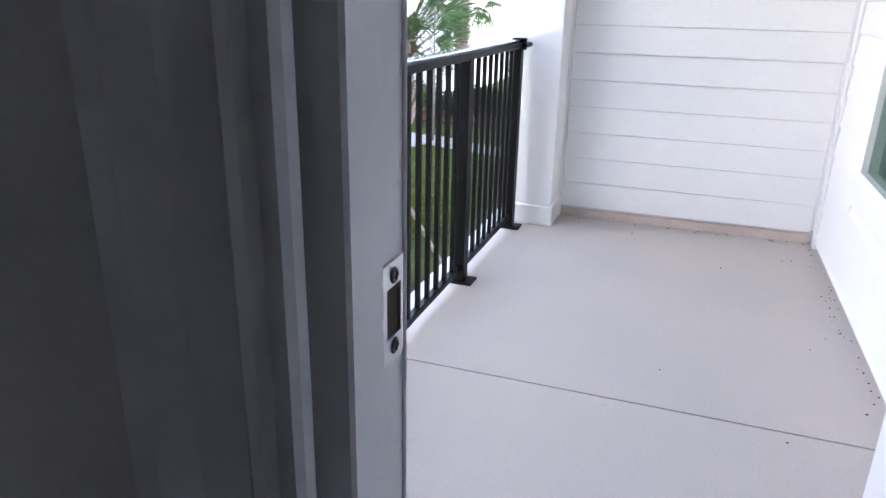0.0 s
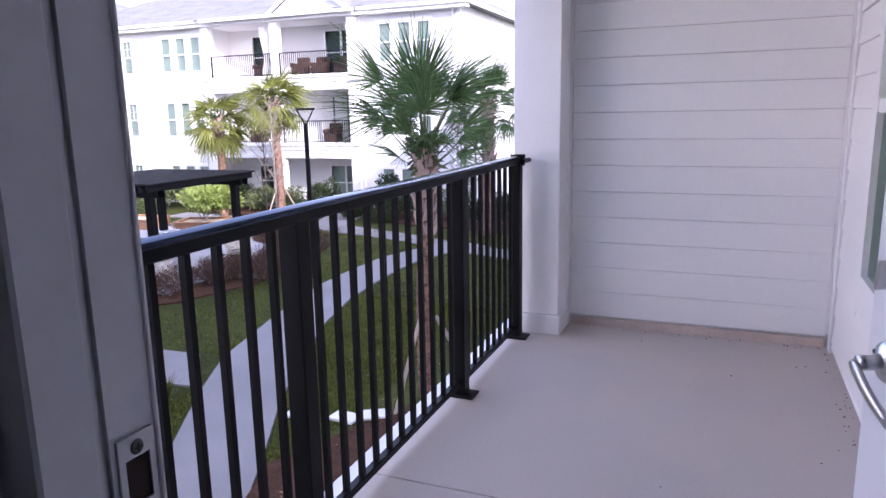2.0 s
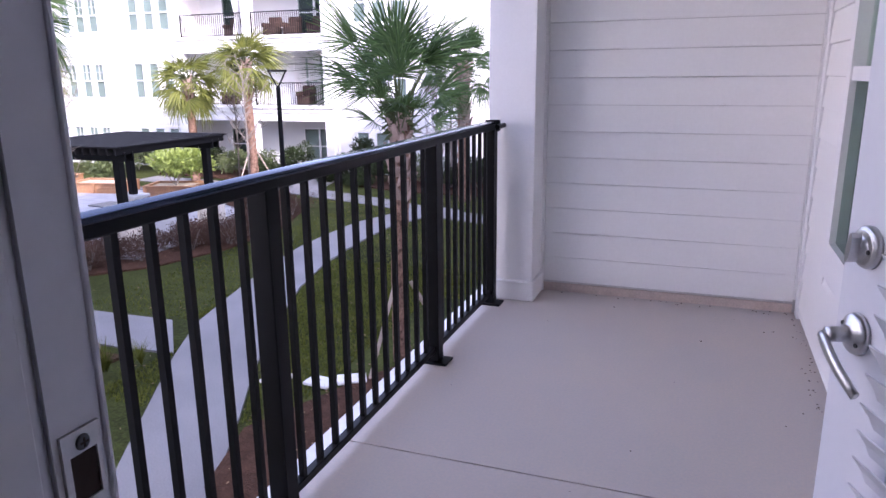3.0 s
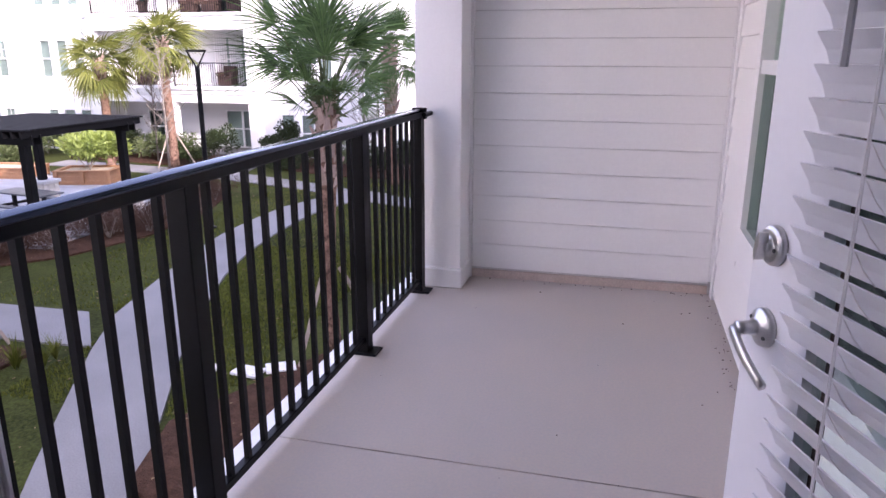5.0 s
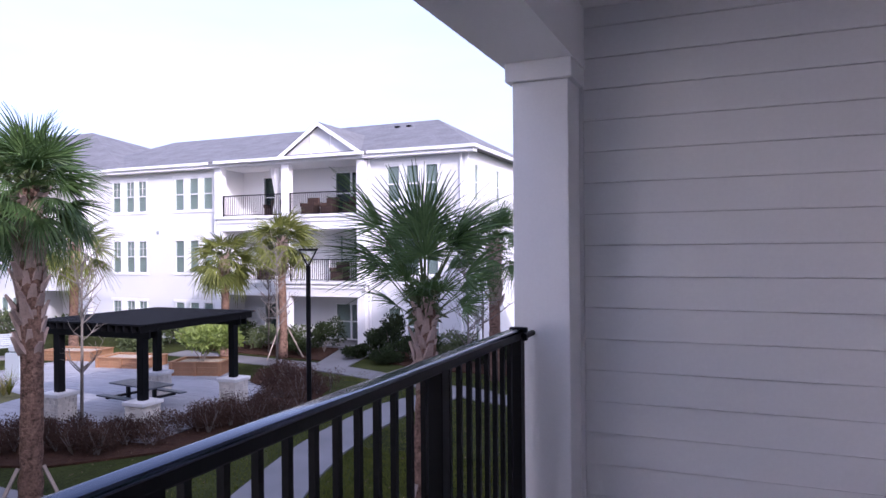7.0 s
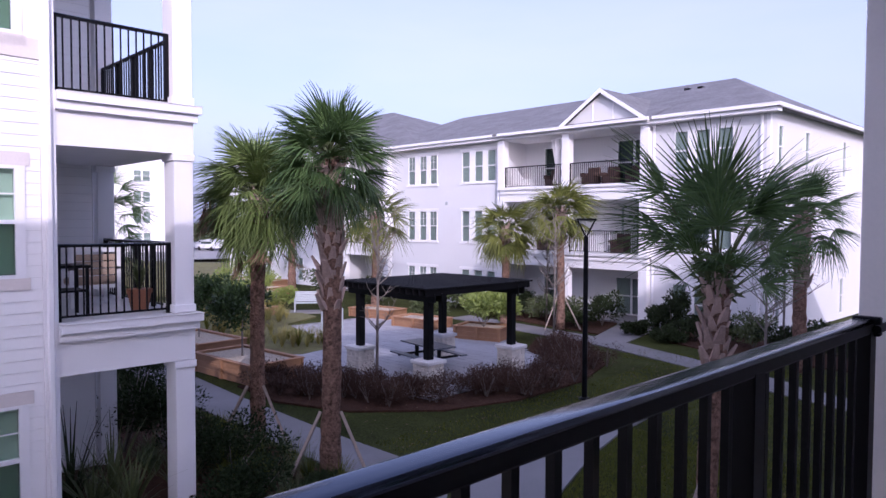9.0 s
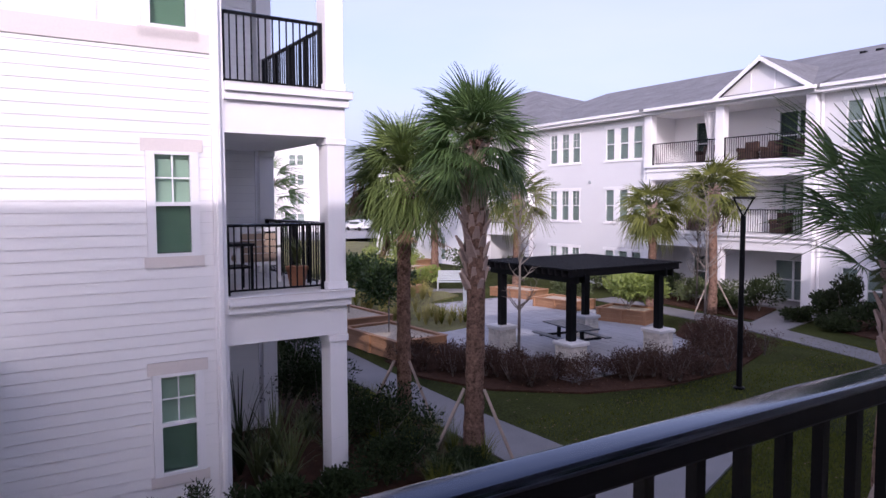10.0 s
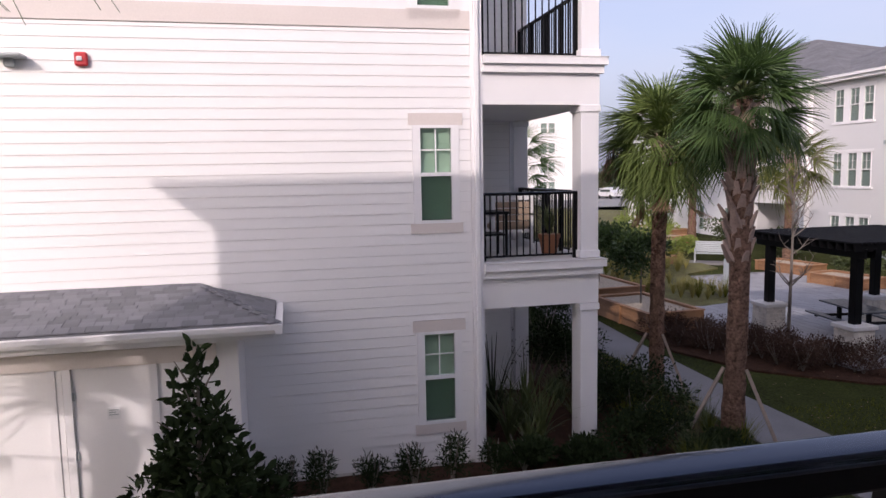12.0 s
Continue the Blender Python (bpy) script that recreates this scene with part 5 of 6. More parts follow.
def planter(cx, cy, lx, ly, h, rz=0, label="cedar board planter box filled with pebble mulch"):
    m = pose(cx, cy, G + 0.04, 0, 0, rz)
    p = put("planter", None, None, m, label, "planter", "planter boxes")
    for z in range(3):
        hz = h / 3
        for a, b, c, d in ((-lx / 2, lx / 2, -ly / 2, -ly / 2 + 0.05), (-lx / 2, lx / 2, ly / 2 - 0.05, ly / 2), (-lx / 2, -lx / 2 + 0.05, -ly / 2 + 0.051, ly / 2 - 0.051), (lx / 2 - 0.05, lx / 2, -ly / 2 + 0.051, ly / 2 - 0.051)):
            part("board", Mesh().box(a, b, c, d, z * hz + 0.004, (z + 1) * hz - 0.004), WOOD, p, m=m)
    for a in (-lx / 2 + 0.02, 0, lx / 2 - 0.02):
        for b in (-ly / 2 - 0.03, ly / 2 + 0.03):
            part("batten", Mesh().box(a - 0.05, a + 0.05, b - 0.029, b + 0.029, 0, h), WOOD, p, m=m)
    part("cap_board", Mesh().box(-lx / 2 - 0.07, lx / 2 + 0.07, -ly / 2 - 0.07, -ly / 2 + 0.07, h, h + 0.035).box(-lx / 2 - 0.07, lx / 2 + 0.07, ly / 2 - 0.07, ly / 2 + 0.07, h, h + 0.035)
         .box(-lx / 2 - 0.07, -lx / 2 + 0.07, -ly / 2 + 0.071, ly / 2 - 0.071, h, h + 0.035).box(lx / 2 - 0.07, lx / 2 + 0.07, -ly / 2 + 0.071, ly / 2 - 0.071, h, h + 0.035), WOOD, p, m=m)
    part("pebble_fill", Mesh().box(-lx / 2 + 0.051, lx / 2 - 0.051, -ly / 2 + 0.051, ly / 2 - 0.051, 0.0, h - 0.04), PEBBLE, p, m=m)
    return p

planter(-19.4, 11.45, 3.0, 1.7, 0.55, 4)
planter(-23.6, 11.9, 3.0, 1.7, 0.55, 4)
planter(-18.9, 21.3, 1.9, 1.3, 0.5, 18)
planter(-22.8, 21.6, 2.2, 1.3, 0.4, 10)
planter(-26.6, 22.2, 2.4, 1.3, 0.4, 10)
planter(-33.4, 18.3, 2.2, 1.3, 0.4, 30)
planter(-31.0, 18.0, 2.0, 1.2, 0.4, 30)
planter(-43.0, 25.0, 4.0, 2.0, 0.6, 15)
planter(-39.0, 22.6, 4.0, 2.0, 0.6, 15)
planter(-36.4, 21.2, 3.0, 1.6, 0.6, 15)

pt = thing("picnic_table", (-16.3, 15.9, G), "dark slatted picnic table with two benches", "table")
TM = pose(-16.3, 15.9, G + 0.06, 0, 0, -8)
for i in range(5):
    part("tabletop_board", Mesh().box(-0.95, 0.95, -0.38 + i * 0.155, -0.235 + i * 0.155, 0.72, 0.76), SLATEM, pt, m=TM)
for y in (-0.78, 0.60):
    part("bench_board", Mesh().box(-0.95, 0.95, y, y + 0.22, 0.43, 0.47), SLATEM, pt, m=TM)
for x in (-0.6, 0.6):
    part("leg", Mesh().box(x - 0.04, x + 0.04, -0.05, 0.05, 0.0, 0.72).box(x - 0.03, x + 0.03, -0.7, 0.7, 0.36, 0.43), METAL, pt, m=TM)

be = thing("park_bench", (-30.2, 20.9, G), "grey slatted park bench on a concrete pad", "bench")
BMx = pose(-30.2, 20.9, G + 0.05, 0, 0, 55)
part("pad", Mesh().box(-1.1, 1.1, -0.5, 0.5, -0.05, 0.03), PATHM, be, m=BMx)
for i in range(5):
    part("seat_slat", Mesh().box(-0.85, 0.85, -0.30 + i * 0.1, -0.215 + i * 0.1, 0.45, 0.48), GREYM, be, m=BMx)
for i in range(6):
    part("back_slat", Mesh().box(-0.85, 0.85, 0.22 + i * 0.025, 0.245 + i * 0.025, 0.5 + i * 0.085, 0.575 + i * 0.085), GREYM, be, m=BMx)
for x in (-0.88, 0.82):
    part("end_frame", Mesh().box(x, x + 0.06, -0.3, -0.24, 0.03, 0.66).box(x, x + 0.06, 0.24, 0.3, 0.03, 0.66).box(x, x + 0.06, -0.3, 0.3, 0.62, 0.67), GREYM, be, m=BMx)
gr = thing("outdoor_grill", (-24.8, 18.3, G), "grey covered grill beside the patio", "grill")
part("cabinet", Mesh().box(-25.2, -24.4, 18.0, 18.6, G + 0.04, G + 0.95, bev=0.02), GREYM, gr)
part("hood", Mesh().box(-25.15, -24.45, 18.05, 18.55, G + 0.95, G + 1.25, bev=0.08), GREYM, gr)
for i, (x, y, rz) in enumerate(((-5.95, 8.35, 12), (-5.25, 8.45, -6), (-4.85, 8.7, 30))):
    s_ = thing("valve_cover", (x, y, G), "white irrigation box lid set in the grass", "lid", "irrigation lids")
    part("lid", Mesh().box(-0.22, 0.22, -0.15, 0.15, 0, 0.05, bev=0.01), CAP, s_, m=pose(x, y, G + 0.03, 0, 0, rz))

# ---- palms ----
def frond_mesh(seed, lp, rb, droop, width=0.0135, n=34, spread=100, flat=0.0):
    r = random.Random(seed)
    k = Mesh()
    st = [(lp * s, 0, -0.10 * lp * s * s) for s in (0, 0.33, 0.66, 1.0)]
    hub = Vector(st[-1])
    for i in range(n):
        th = radians(-spread + 2 * spread * i / (n - 1)) + r.uniform(-0.02, 0.02)
        ln = rb * (0.62 + 0.38 * math.cos(th * 0.55)) * r.uniform(0.88, 1.06)
        dth = radians(2 * spread / (n - 1))
        dr = droop * r.uniform(0.6, 1.4)
        vs = []
        tw = r.uniform(-0.3, 0.3)
        for s in (0.02, 0.28, 0.5, 0.78, 1.0):
            d = s * ln
            bend = -dr * max(0, s - 0.15) ** 2 * ln
            c = hub + Vector((d * math.cos(th) + 0.15 * rb * s, d * math.sin(th) * (1 - 0.12 * s), bend - 0.10 * d * abs(math.sin(th)) ** 2 - flat * d))
            w = min(d * dth * 0.56, width * (1.12 - s) ** 1.1) + 0.0012
            side = Vector((-math.sin(th), math.cos(th), tw + 0.5 * (1 if i % 2 else -1))).normalized() * w
            vs += [tuple(c - side), tuple(c + side)]
        k.add(vs, [(2 * j, 2 * j + 1, 2 * j + 3, 2 * j + 2) for j in range(4)])
    return k

def stalk_mesh(lp, w=0.016):
    k = Mesh()
    return k.tube([(lp * s, 0, -0.10 * lp * s * s) for s in (0, 0.33, 0.66, 1.0)], [w * 1.6, w, w * 0.8, w * 0.6], 5)

FR = {}
def frond_set(kind, lp, rb):
    if kind not in FR:
        what = kind.split("_")[0]
        leaf = {"near": PALM, "mid": PALMM, "yellow": PALMY, "dead": DEAD}[what]
        wd, sp, nl = {"near": (0.023, 100, 34), "mid": (0.027, 104, 36), "yellow": (0.045, 108, 26), "dead": (0.02, 30, 24)}[what]
        FR[kind] = [(frond_mesh(17 * i + len(kind), lp * (0.85 + 0.1 * i), rb, (0.45, 0.8, 1.2)[i % 3], wd, nl, sp).data("frond", leaf), stalk_mesh(lp * (0.85 + 0.1 * i)).data("stalk", DEAD if kind.startswith("dead") else STALK)) for i in range(4)]
    return FR[kind]

def leaves(blobs, n, size, seed, long=2.2, shell=0.55):
    """Many small folded leaves spread through overlapping clumps."""
    r = random.Random(seed)
    k = Mesh()
    tot = sum(b[3] * b[4] * b[5] for b in blobs)
    for bx, by, bz, rx, ry, rz in blobs:
        for _ in range(max(6, int(n * rx * ry * rz / tot))):
            d = Vector((r.gauss(0, 1), r.gauss(0, 1), r.gauss(0, 1))).normalized() * (shell + (1.05 - shell) * r.random() ** 0.6)
            c = Vector((bx + d.x * rx, by + d.y * ry, bz + d.z * rz))
            a = (d + Vector((r.uniform(-0.9, 0.9), r.uniform(-0.9, 0.9), r.uniform(-0.3, 0.9)))).normalized()
            s = a.orthogonal().normalized()
            s.rotate(Matrix.Rotation(r.uniform(0, 6.28), 3, a))
            l, w = size * long * r.uniform(0.6, 1.2), size * r.uniform(0.35, 0.6)
            nrm = a.cross(s) * (0.25 * w)
            k.v += [tuple(c), tuple(c + a * l * 0.32 + s * w * 0.9 + nrm), tuple(c + a * l * 0.68 + s * w * 0.8 + nrm), tuple(c + a * l), tuple(c + a * l * 0.68 - s * w * 0.8 + nrm), tuple(c + a * l * 0.32 - s * w * 0.9 + nrm)]
            i = len(k.v) - 6
            k.f += [(i, i + 1, i + 2, i + 3), (i, i + 3, i + 4, i + 5)]
    return k

BO = {}
def palm(x, y, top, crown_r, trunk_r, label, kind="near", fronds=34, boots=(None, None), seed=1, dead=(), lean=(0, 0), stakes=False, low=-40, ball=None, tilt=0):
    r = random.Random(seed)
    base = Vector((x, y, G))
    p = thing("palm_tree", base, label, "palm")
    k = Mesh()
    tip = Vector((x + lean[0], y + lean[1], top))
    pts, rad = [], []
    ns = 26
    for i in range(ns + 1):
        s = i / ns
        q = base.lerp(tip, s)
        q.x += 0.04 * math.sin(s * 5 + seed)
        pts.append(q), rad.append(trunk_r * (1.18 - 0.2 * min(1, s * 4)) * (1 + 0.06 * math.sin(i * 2.9) + r.uniform(-0.04, 0.04)))
    k.tube(pts, rad, 14)
    part("trunk", k, BARK, p, smooth=True)
    if boots[0] is not None:
        b0, b1 = boots
        key = round(trunk_r, 2)
        if key not in BO:
            t = trunk_r
            BO[key] = Mesh().add([(t * 0.75, -0.62 * t, -0.0), (t * 0.75, 0.62 * t, 0.0), (t * 1.16, 0.40 * t, 0.75 * t), (t * 1.16, -0.40 * t, 0.75 * t), (t * 1.58, 0.22 * t, 2.05 * t), (t * 1.58, -0.22 * t, 2.05 * t), (t * 1.44, 0.17 * t, 2.1 * t), (t * 1.44, -0.17 * t, 2.1 * t), (t * 0.9, 0.4 * t, 1.1 * t), (t * 0.9, -0.4 * t, 1.1 * t)],
                                 [(0, 1, 2, 3), (3, 2, 4, 5), (5, 4, 6, 7), (7, 6, 8, 9), (1, 8, 2), (2, 8, 6, 4), (0, 3, 9), (3, 5, 7, 9)]).data("boot", BOOT)
        nb_ = int((b1 - b0) / (trunk_r * 0.2))
        for i in range(nb_):
            z = b0 + (b1 - b0) * i / nb_
            s = (z - G) / (top - G)
            q = base.lerp(tip, s)
            put("boot", BO[key], p, Matrix.Translation((q.x, q.y, z)) @ pose(0, 0, 0, 0, r.uniform(-6, 10), i * 137.5 / 1.0 + r.uniform(-9, 9)) @ Matrix.Scale(r.uniform(0.85, 1.12), 4))
    lp, rb = crown_r * (0.70 if ball and ball[0] > 0.95 else 0.54), crown_r * (0.50 if ball and ball[0] > 0.95 else 0.62)
    fs = frond_set(kind + "_%d" % round(crown_r * 10), lp, rb)
    for i in range(fronds):
        s = (i + 0.5) / fronds
        top_el = 58 if kind == "yellow" else 84
        el = top_el - (top_el - low) * s ** 0.9 + r.uniform(-12, 12)
        m = Matrix.Translation(tip + Vector((0, 0, -0.05 - 0.25 * s))) @ pose(0, 0, 0, 0, tilt, 0) @ pose(0, 0, 0, 0, 0, i * 137.5 + r.uniform(-14, 14)) @ pose(0, 0, 0, 0, -el, 0) @ pose(0, 0, 0, r.uniform(-40, 40), 0, 0)
        if ball:
            c_, R_ = ball
            e_ = radians(max(el, 2) if el < 90 else 180 - el)
            q_ = R_ * R_ - (c_ * math.cos(e_)) ** 2
            m = m @ Matrix.Scale(max(0.5, (c_ * math.sin(e_) + math.sqrt(max(q_, 0.05))) / (1.27 * crown_r)) * r.uniform(0.74, 1.10), 4)
        d = fs[r.randrange(4)]
        f = put("frond", d[0], p, m)
        put("stalk", d[1], f, m)
    part("crown_core", leaves([(tip.x, tip.y, tip.z + 0.10, trunk_r * 1.5, trunk_r * 1.5, 0.32)], 150, 0.05, seed, 5.0, 0.1), STALK, p)
    if dead:
        ds_ = frond_set("dead_%d" % round(crown_r * 10), lp * 0.5, rb * 0.9)
        for az, el, dz, out in dead:
            m = Matrix.Translation(tip + Vector((out * math.cos(radians(az)), out * math.sin(radians(az)), dz))) @ pose(0, 0, 0, 0, 0, az) @ pose(0, 0, 0, 0, -el, 0) @ pose(0, 0, 0, 180, 0, 0)
            put("dead_frond", ds_[0][0], p, m, "hanging dry brown frond")
    if stakes:
        for a in (20, 140, 260):
            d = Vector((math.cos(radians(a)), math.sin(radians(a)), 0))
            st_ = Mesh().tube([base + d * 0.9 + Vector((0, 0, 0.02)), base + d * (trunk_r + 0.03) + Vector((0, 0, 1.35))], [0.035, 0.035], 4)
            sk = thing("tree_stake", base + d * 0.9, "weathered timber stake propping a palm", "stake", "palm stakes")
            part("timber", st_, STAKE, sk)
    return p

palm(-4.45, 9.7, 0.62, 1.85, 0.13, "green sabal palm with a booted trunk close to the balcony", fronds=30, boots=(-0.6, 0.60), seed=3, stakes=True, low=36, lean=(0.03, 0.05), ball=(1.12, 1.12), tilt=4)
palm(-10.4, 8.15, 2.5, 0.98, 0.165, "tall sabal palm with criss-crossed boots on its trunk", fronds=52, boots=(-0.2, 2.2), seed=5, stakes=True, low=-42)
palm(-12.95, 8.15, 2.0, 1.12, 0.145, "sabal palm with smooth trunk and dry hanging fronds", "mid", fronds=60, boots=(0.75, 1.85), seed=8, stakes=True, low=-50,
     dead=((236, -98, 0.12, 0.95), (243, -94, 0.17, 1), (229, -96, 0.07, 0.97), (248, -98, 0.09, 0.87), (238, -94, -0.03, 1.05), (232, -100, 0.02, 0.82), (252, -96, 0.02, 1), (234, -100, -0.73, 0.4), (240, -98, -0.76, 0.42), (228, -97, -0.78, 0.38), (330, -40, -0.98, 0.15), (60, -55, -0.93, 0.15)), lean=(0.1, 0.05))
palm(-21.0, 25.0, 1.2, 1.4, 0.17, "yellow-green palm in front of the far facade", "yellow", 38, (-0.4, 1.1), 11, low=-52)
palm(-18.4, 25.6, 1.95, 1.4, 0.17, "yellow-green palm beside the far balconies", "yellow", 36, (0.4, 1.9), 13, low=-42, stakes=True)
palm(-8.2, 24.0, 1.6, 1.4, 0.2, "palm with a thick trunk behind the court path", "near", 30, (-0.6, 1.55), 15, low=-35)
palm(-5.6, 26.0, 1.1, 1.25, 0.2, "palm with a thick trunk beside the court path", "near", 26, (-1.5, 1.0), 16, low=-30)
palm(-38.7, 25.0, 3.3, 2.0, 0.24, "sunlit yellow-green palm deeper in the court", "yellow", 26, (0.8, 2.2), 19, low=-50)
palm(-29.0, 24.0, 1.7, 1.8, 0.2, "sunlit palm before the far facade", "yellow", 24, (0.8, 1.7), 29, low=-45)
palm(-29.5, 10.6, 1.7, 1.8, 0.2, "dark green palm beyond the neighbouring balcony", "near", 26, (0.8, 1.7), 21, low=-45)
palm(-3.9, -1.4, 3.3, 1.45, 0.15, "palm whose drooping fronds hang beside the balcony", "near", 30, (1.5, 2.6), 23, low=-45)

# out-of-view palm, added only for its dappled shadow on the shed doors
palm(-4.9, -4.4, 0.75, 1.5, 0.15, "unseen palm placed to cast dappled shade on the shed", "near", 11, (-0.4, 0.7), 33, low=-30)

# ---- bare trees, shrubs, grasses ----
def bare_tree(x, y, h, seed, spread=1.0, stake=True):
    r = random.Random(seed)
    t = thing("bare_tree", (x, y, G), "slender leafless young tree", "tree", "bare trees")
    k = Mesh()
    k.tube([(x, y, G), (x + 0.03, y, G + h * 0.4), (x, y + 0.04, G + h * 0.75), (x + 0.05, y, G + h)], [0.045, 0.036, 0.02, 0.006], 8)
    part("trunk", k, BARE, t, smooth=True)
    b = Mesh()
    for i in range(26):
        z = G + h * (0.3 + 0.62 * r.random())
        a, l = r.uniform(0, 6.28), spread * r.uniform(0.4, 1.0)
        p0 = Vector((x, y, z))
        d = Vector((math.cos(a), math.sin(a), r.uniform(0.5, 1.2))).normalized()
        p1 = p0 + d * l * 0.5
        p2 = p1 + (d + Vector((r.uniform(-0.4, 0.4), r.uniform(-0.4, 0.4), 0.3))).normalized() * l * 0.6
        b.tube([p0, p1, p2], [0.02, 0.014, 0.006], 4)
        for j in range(4):
            q = p1.lerp(p2, r.random())
            b.tube([q, q + Vector((r.uniform(-1, 1), r.uniform(-1, 1), r.uniform(0.1, 1))).normalized() * l * 0.4], [0.009, 0.004], 3)
    part("branchwork", b, BARE, t)

bare_tree(-15.2, 13.0, 4.8, 2, 1.0)
bare_tree(-16.2, 22.2, 5.0, 3, 1.2)
bare_tree(-8.3, 21.5, 4.6, 4, 1.4)
bare_tree(-9.6, 26.5, 4.6, 6, 1.4)
bare_tree(-19.9, 26.6, 4.2, 5, 1.0)

def clump(cx, cy, cz, rx, ry, rz, seed, n=7, sub=0.5):
    r = random.Random(seed)
    return [(cx + r.uniform(-1, 1) * rx * 0.6, cy + r.uniform(-1, 1) * ry * 0.6, cz + r.uniform(-0.6, 1) * rz * 0.55, rx * sub * r.uniform(0.7, 1.2), ry * sub * r.uniform(0.7, 1.2), rz * sub * r.uniform(0.7, 1.2)) for _ in range(n)]

def shrub(name, x, y, r_, h, material, label, seed, n=500, size=0.05, long=2.2, category="shrub", group="", z0=G + 0.04, stems=5, sub=0.5, shell=0.4):
    r = random.Random(seed)
    t = thing(name, (x, y, z0), label, category, group)
    k = Mesh()
    for _ in range(stems):
        a = r.uniform(0, 6.28)
        k.tube([(x, y, z0), (x + 0.3 * r_ * math.cos(a), y + 0.3 * r_ * math.sin(a), z0 + h * 0.45), (x + 0.6 * r_ * math.cos(a), y + 0.6 * r_ * math.sin(a), z0 + h * 0.85)], [0.018, 0.013, 0.005], 5)
    part("woody_stem", k, BARE, t)
    part("foliage", leaves(clump(x, y, z0 + h * 0.5, r_, r_, h * 0.5, seed, 8, sub), n, size, seed, long, shell), material, t)
    return t

# broad-leaved tree before the shed
mg = thing("magnolia_tree", (-8.5, 0.08, G), "dark glossy-leaved magnolia before the shed door", "tree")
k = Mesh().tube([(-8.5, 0.08, G), (-8.48, 0.08, -2.0), (-8.5, 0.12, -0.55)], [0.05, 0.035, 0.01], 8)
r = random.Random(31)
for i in range(16):
    z, a = -2.8 + 1.9 * i / 16, i * 2.4
    l = 0.85 * (1 - i / 20)
    k.tube([(-8.5, 0.08, z), (-8.5 + l * 0.6 * math.cos(a), 0.08 + l * 0.6 * math.sin(a), z + 0.25), (-8.5 + l * math.cos(a), 0.08 + l * math.sin(a), z + 0.4)], [0.016, 0.011, 0.004], 5)
part("trunk", k, BARE, mg)
bl = [(-8.5 + r.uniform(-1, 1) * 0.72 * (1 - s) ** 0.8, 0.08 + r.uniform(-1, 1) * 0.72 * (1 - s) ** 0.8, -2.75 + 2.18 * s, 0.30 * (1.15 - s), 0.30 * (1.15 - s), 0.24) for s in [i / 36 for i in range(36)]] + [(-8.5, 0.08, -0.56, 0.09, 0.09, 0.14)]
part("crown", leaves(bl, 3000, 0.085, 32, 1.75, 0.2), LEAFD, mg)

for i, y in enumerate((0.42, 0.95, 1.47, 2.15, 2.75, 3.3, 3.95)):
    shrub("podocarpus_shrub", -10.0, y, 0.26, 0.74 + 0.08 * (i % 3), LEAFD, "small upright dark shrub along the wall", 40 + i, 900, 0.018, 4.2, group="wall shrubs", sub=0.45, shell=0.05, stems=4)
for i, (x, y, rr, h) in enumerate(((-10.3, 4.5, 0.5, 0.6), (-10.2, 5.4, 0.5, 0.5), (-12.9, 7.1, 1.0, 1.05), (-11.7, 7.0, 0.95, 0.95), (-14.4, 6.9, 0.9, 1.3), (-15.4, 6.6, 1.1, 2.2), (-10.4, 6.6, 0.9, 0.8), (-9.6, 7.5, 0.6, 0.45), (-16.4, 7.0, 1.1, 2.4), (-14.6, 6.2, 0.8, 1.9))):
    shrub("dark_shrub", x, y, rr, h, LEAFD, "dark evergreen shrub in the shaded bed", 60 + i, 3000, 0.03, 2.8, group="shaded bed shrubs", sub=0.5, shell=0.25)
# spiky yellow-green plants on the ground-floor patio
def spiky(x, y, h, seed, material, n=36, label="spiky green strap-leaved plant in shade", group="strap-leaved plants", w=0.03, name="strap_plant", z0=G + 0.04, category="plant"):
    r = random.Random(seed)
    t = thing(name, (x, y, z0), label, category, group)
    k = Mesh()
    for i in range(n):
        a, l = r.uniform(0, 6.28), h * r.uniform(0.6, 1.1)
        out = r.uniform(0.15, 0.75)
        d, s = Vector((math.cos(a), math.sin(a), 0)), Vector((-math.sin(a), math.cos(a), 0))
        vs = []
        for q in (0, 0.4, 0.75, 1.0):
            c = Vector((x, y, z0)) + d * (out * l * q ** 1.5) + Vector((0, 0, l * (q - 0.45 * out * q * q)))
            vs += [tuple(c - s * w * (1 - q * 0.9)), tuple(c + s * w * (1 - q * 0.9))]
        k.add(vs, [(2 * j, 2 * j + 1, 2 * j + 3, 2 * j + 2) for j in range(3)])
    part("leaves", k, material, t)
for i, (x, y, h, ma) in enumerate(((-11.35, 4.6, 1.4, LEAFM), (-11.2, 5.1, 1.25, LEAFM), (-11.7, 5.0, 1.6, LEAFM), (-12.0, 4.5, 1.8, LEAF), (-10.9, 4.8, 0.8, LEAFM))):
    spiky(x, y, h, 80 + i, ma, 44)
k = Mesh()
spiky(-11.45, 5.35, 0.55, 95, LEAFM, 40, "leafy strap plant growing in the terracotta pot", "", 0.03, "pot_foliage", 0.33)

# rusty low shrubs round the patio
r = random.Random(7)
arc = [(-17.6, 11.6), (-16.2, 11.6), (-14.9, 12.2), (-13.6, 12.9), (-12.9, 14.0), (-12.7, 15.3), (-12.7, 16.7), (-12.9, 18.1), (-13.3, 19.4), (-14.3, 20.6), (-15.6, 21.6)]
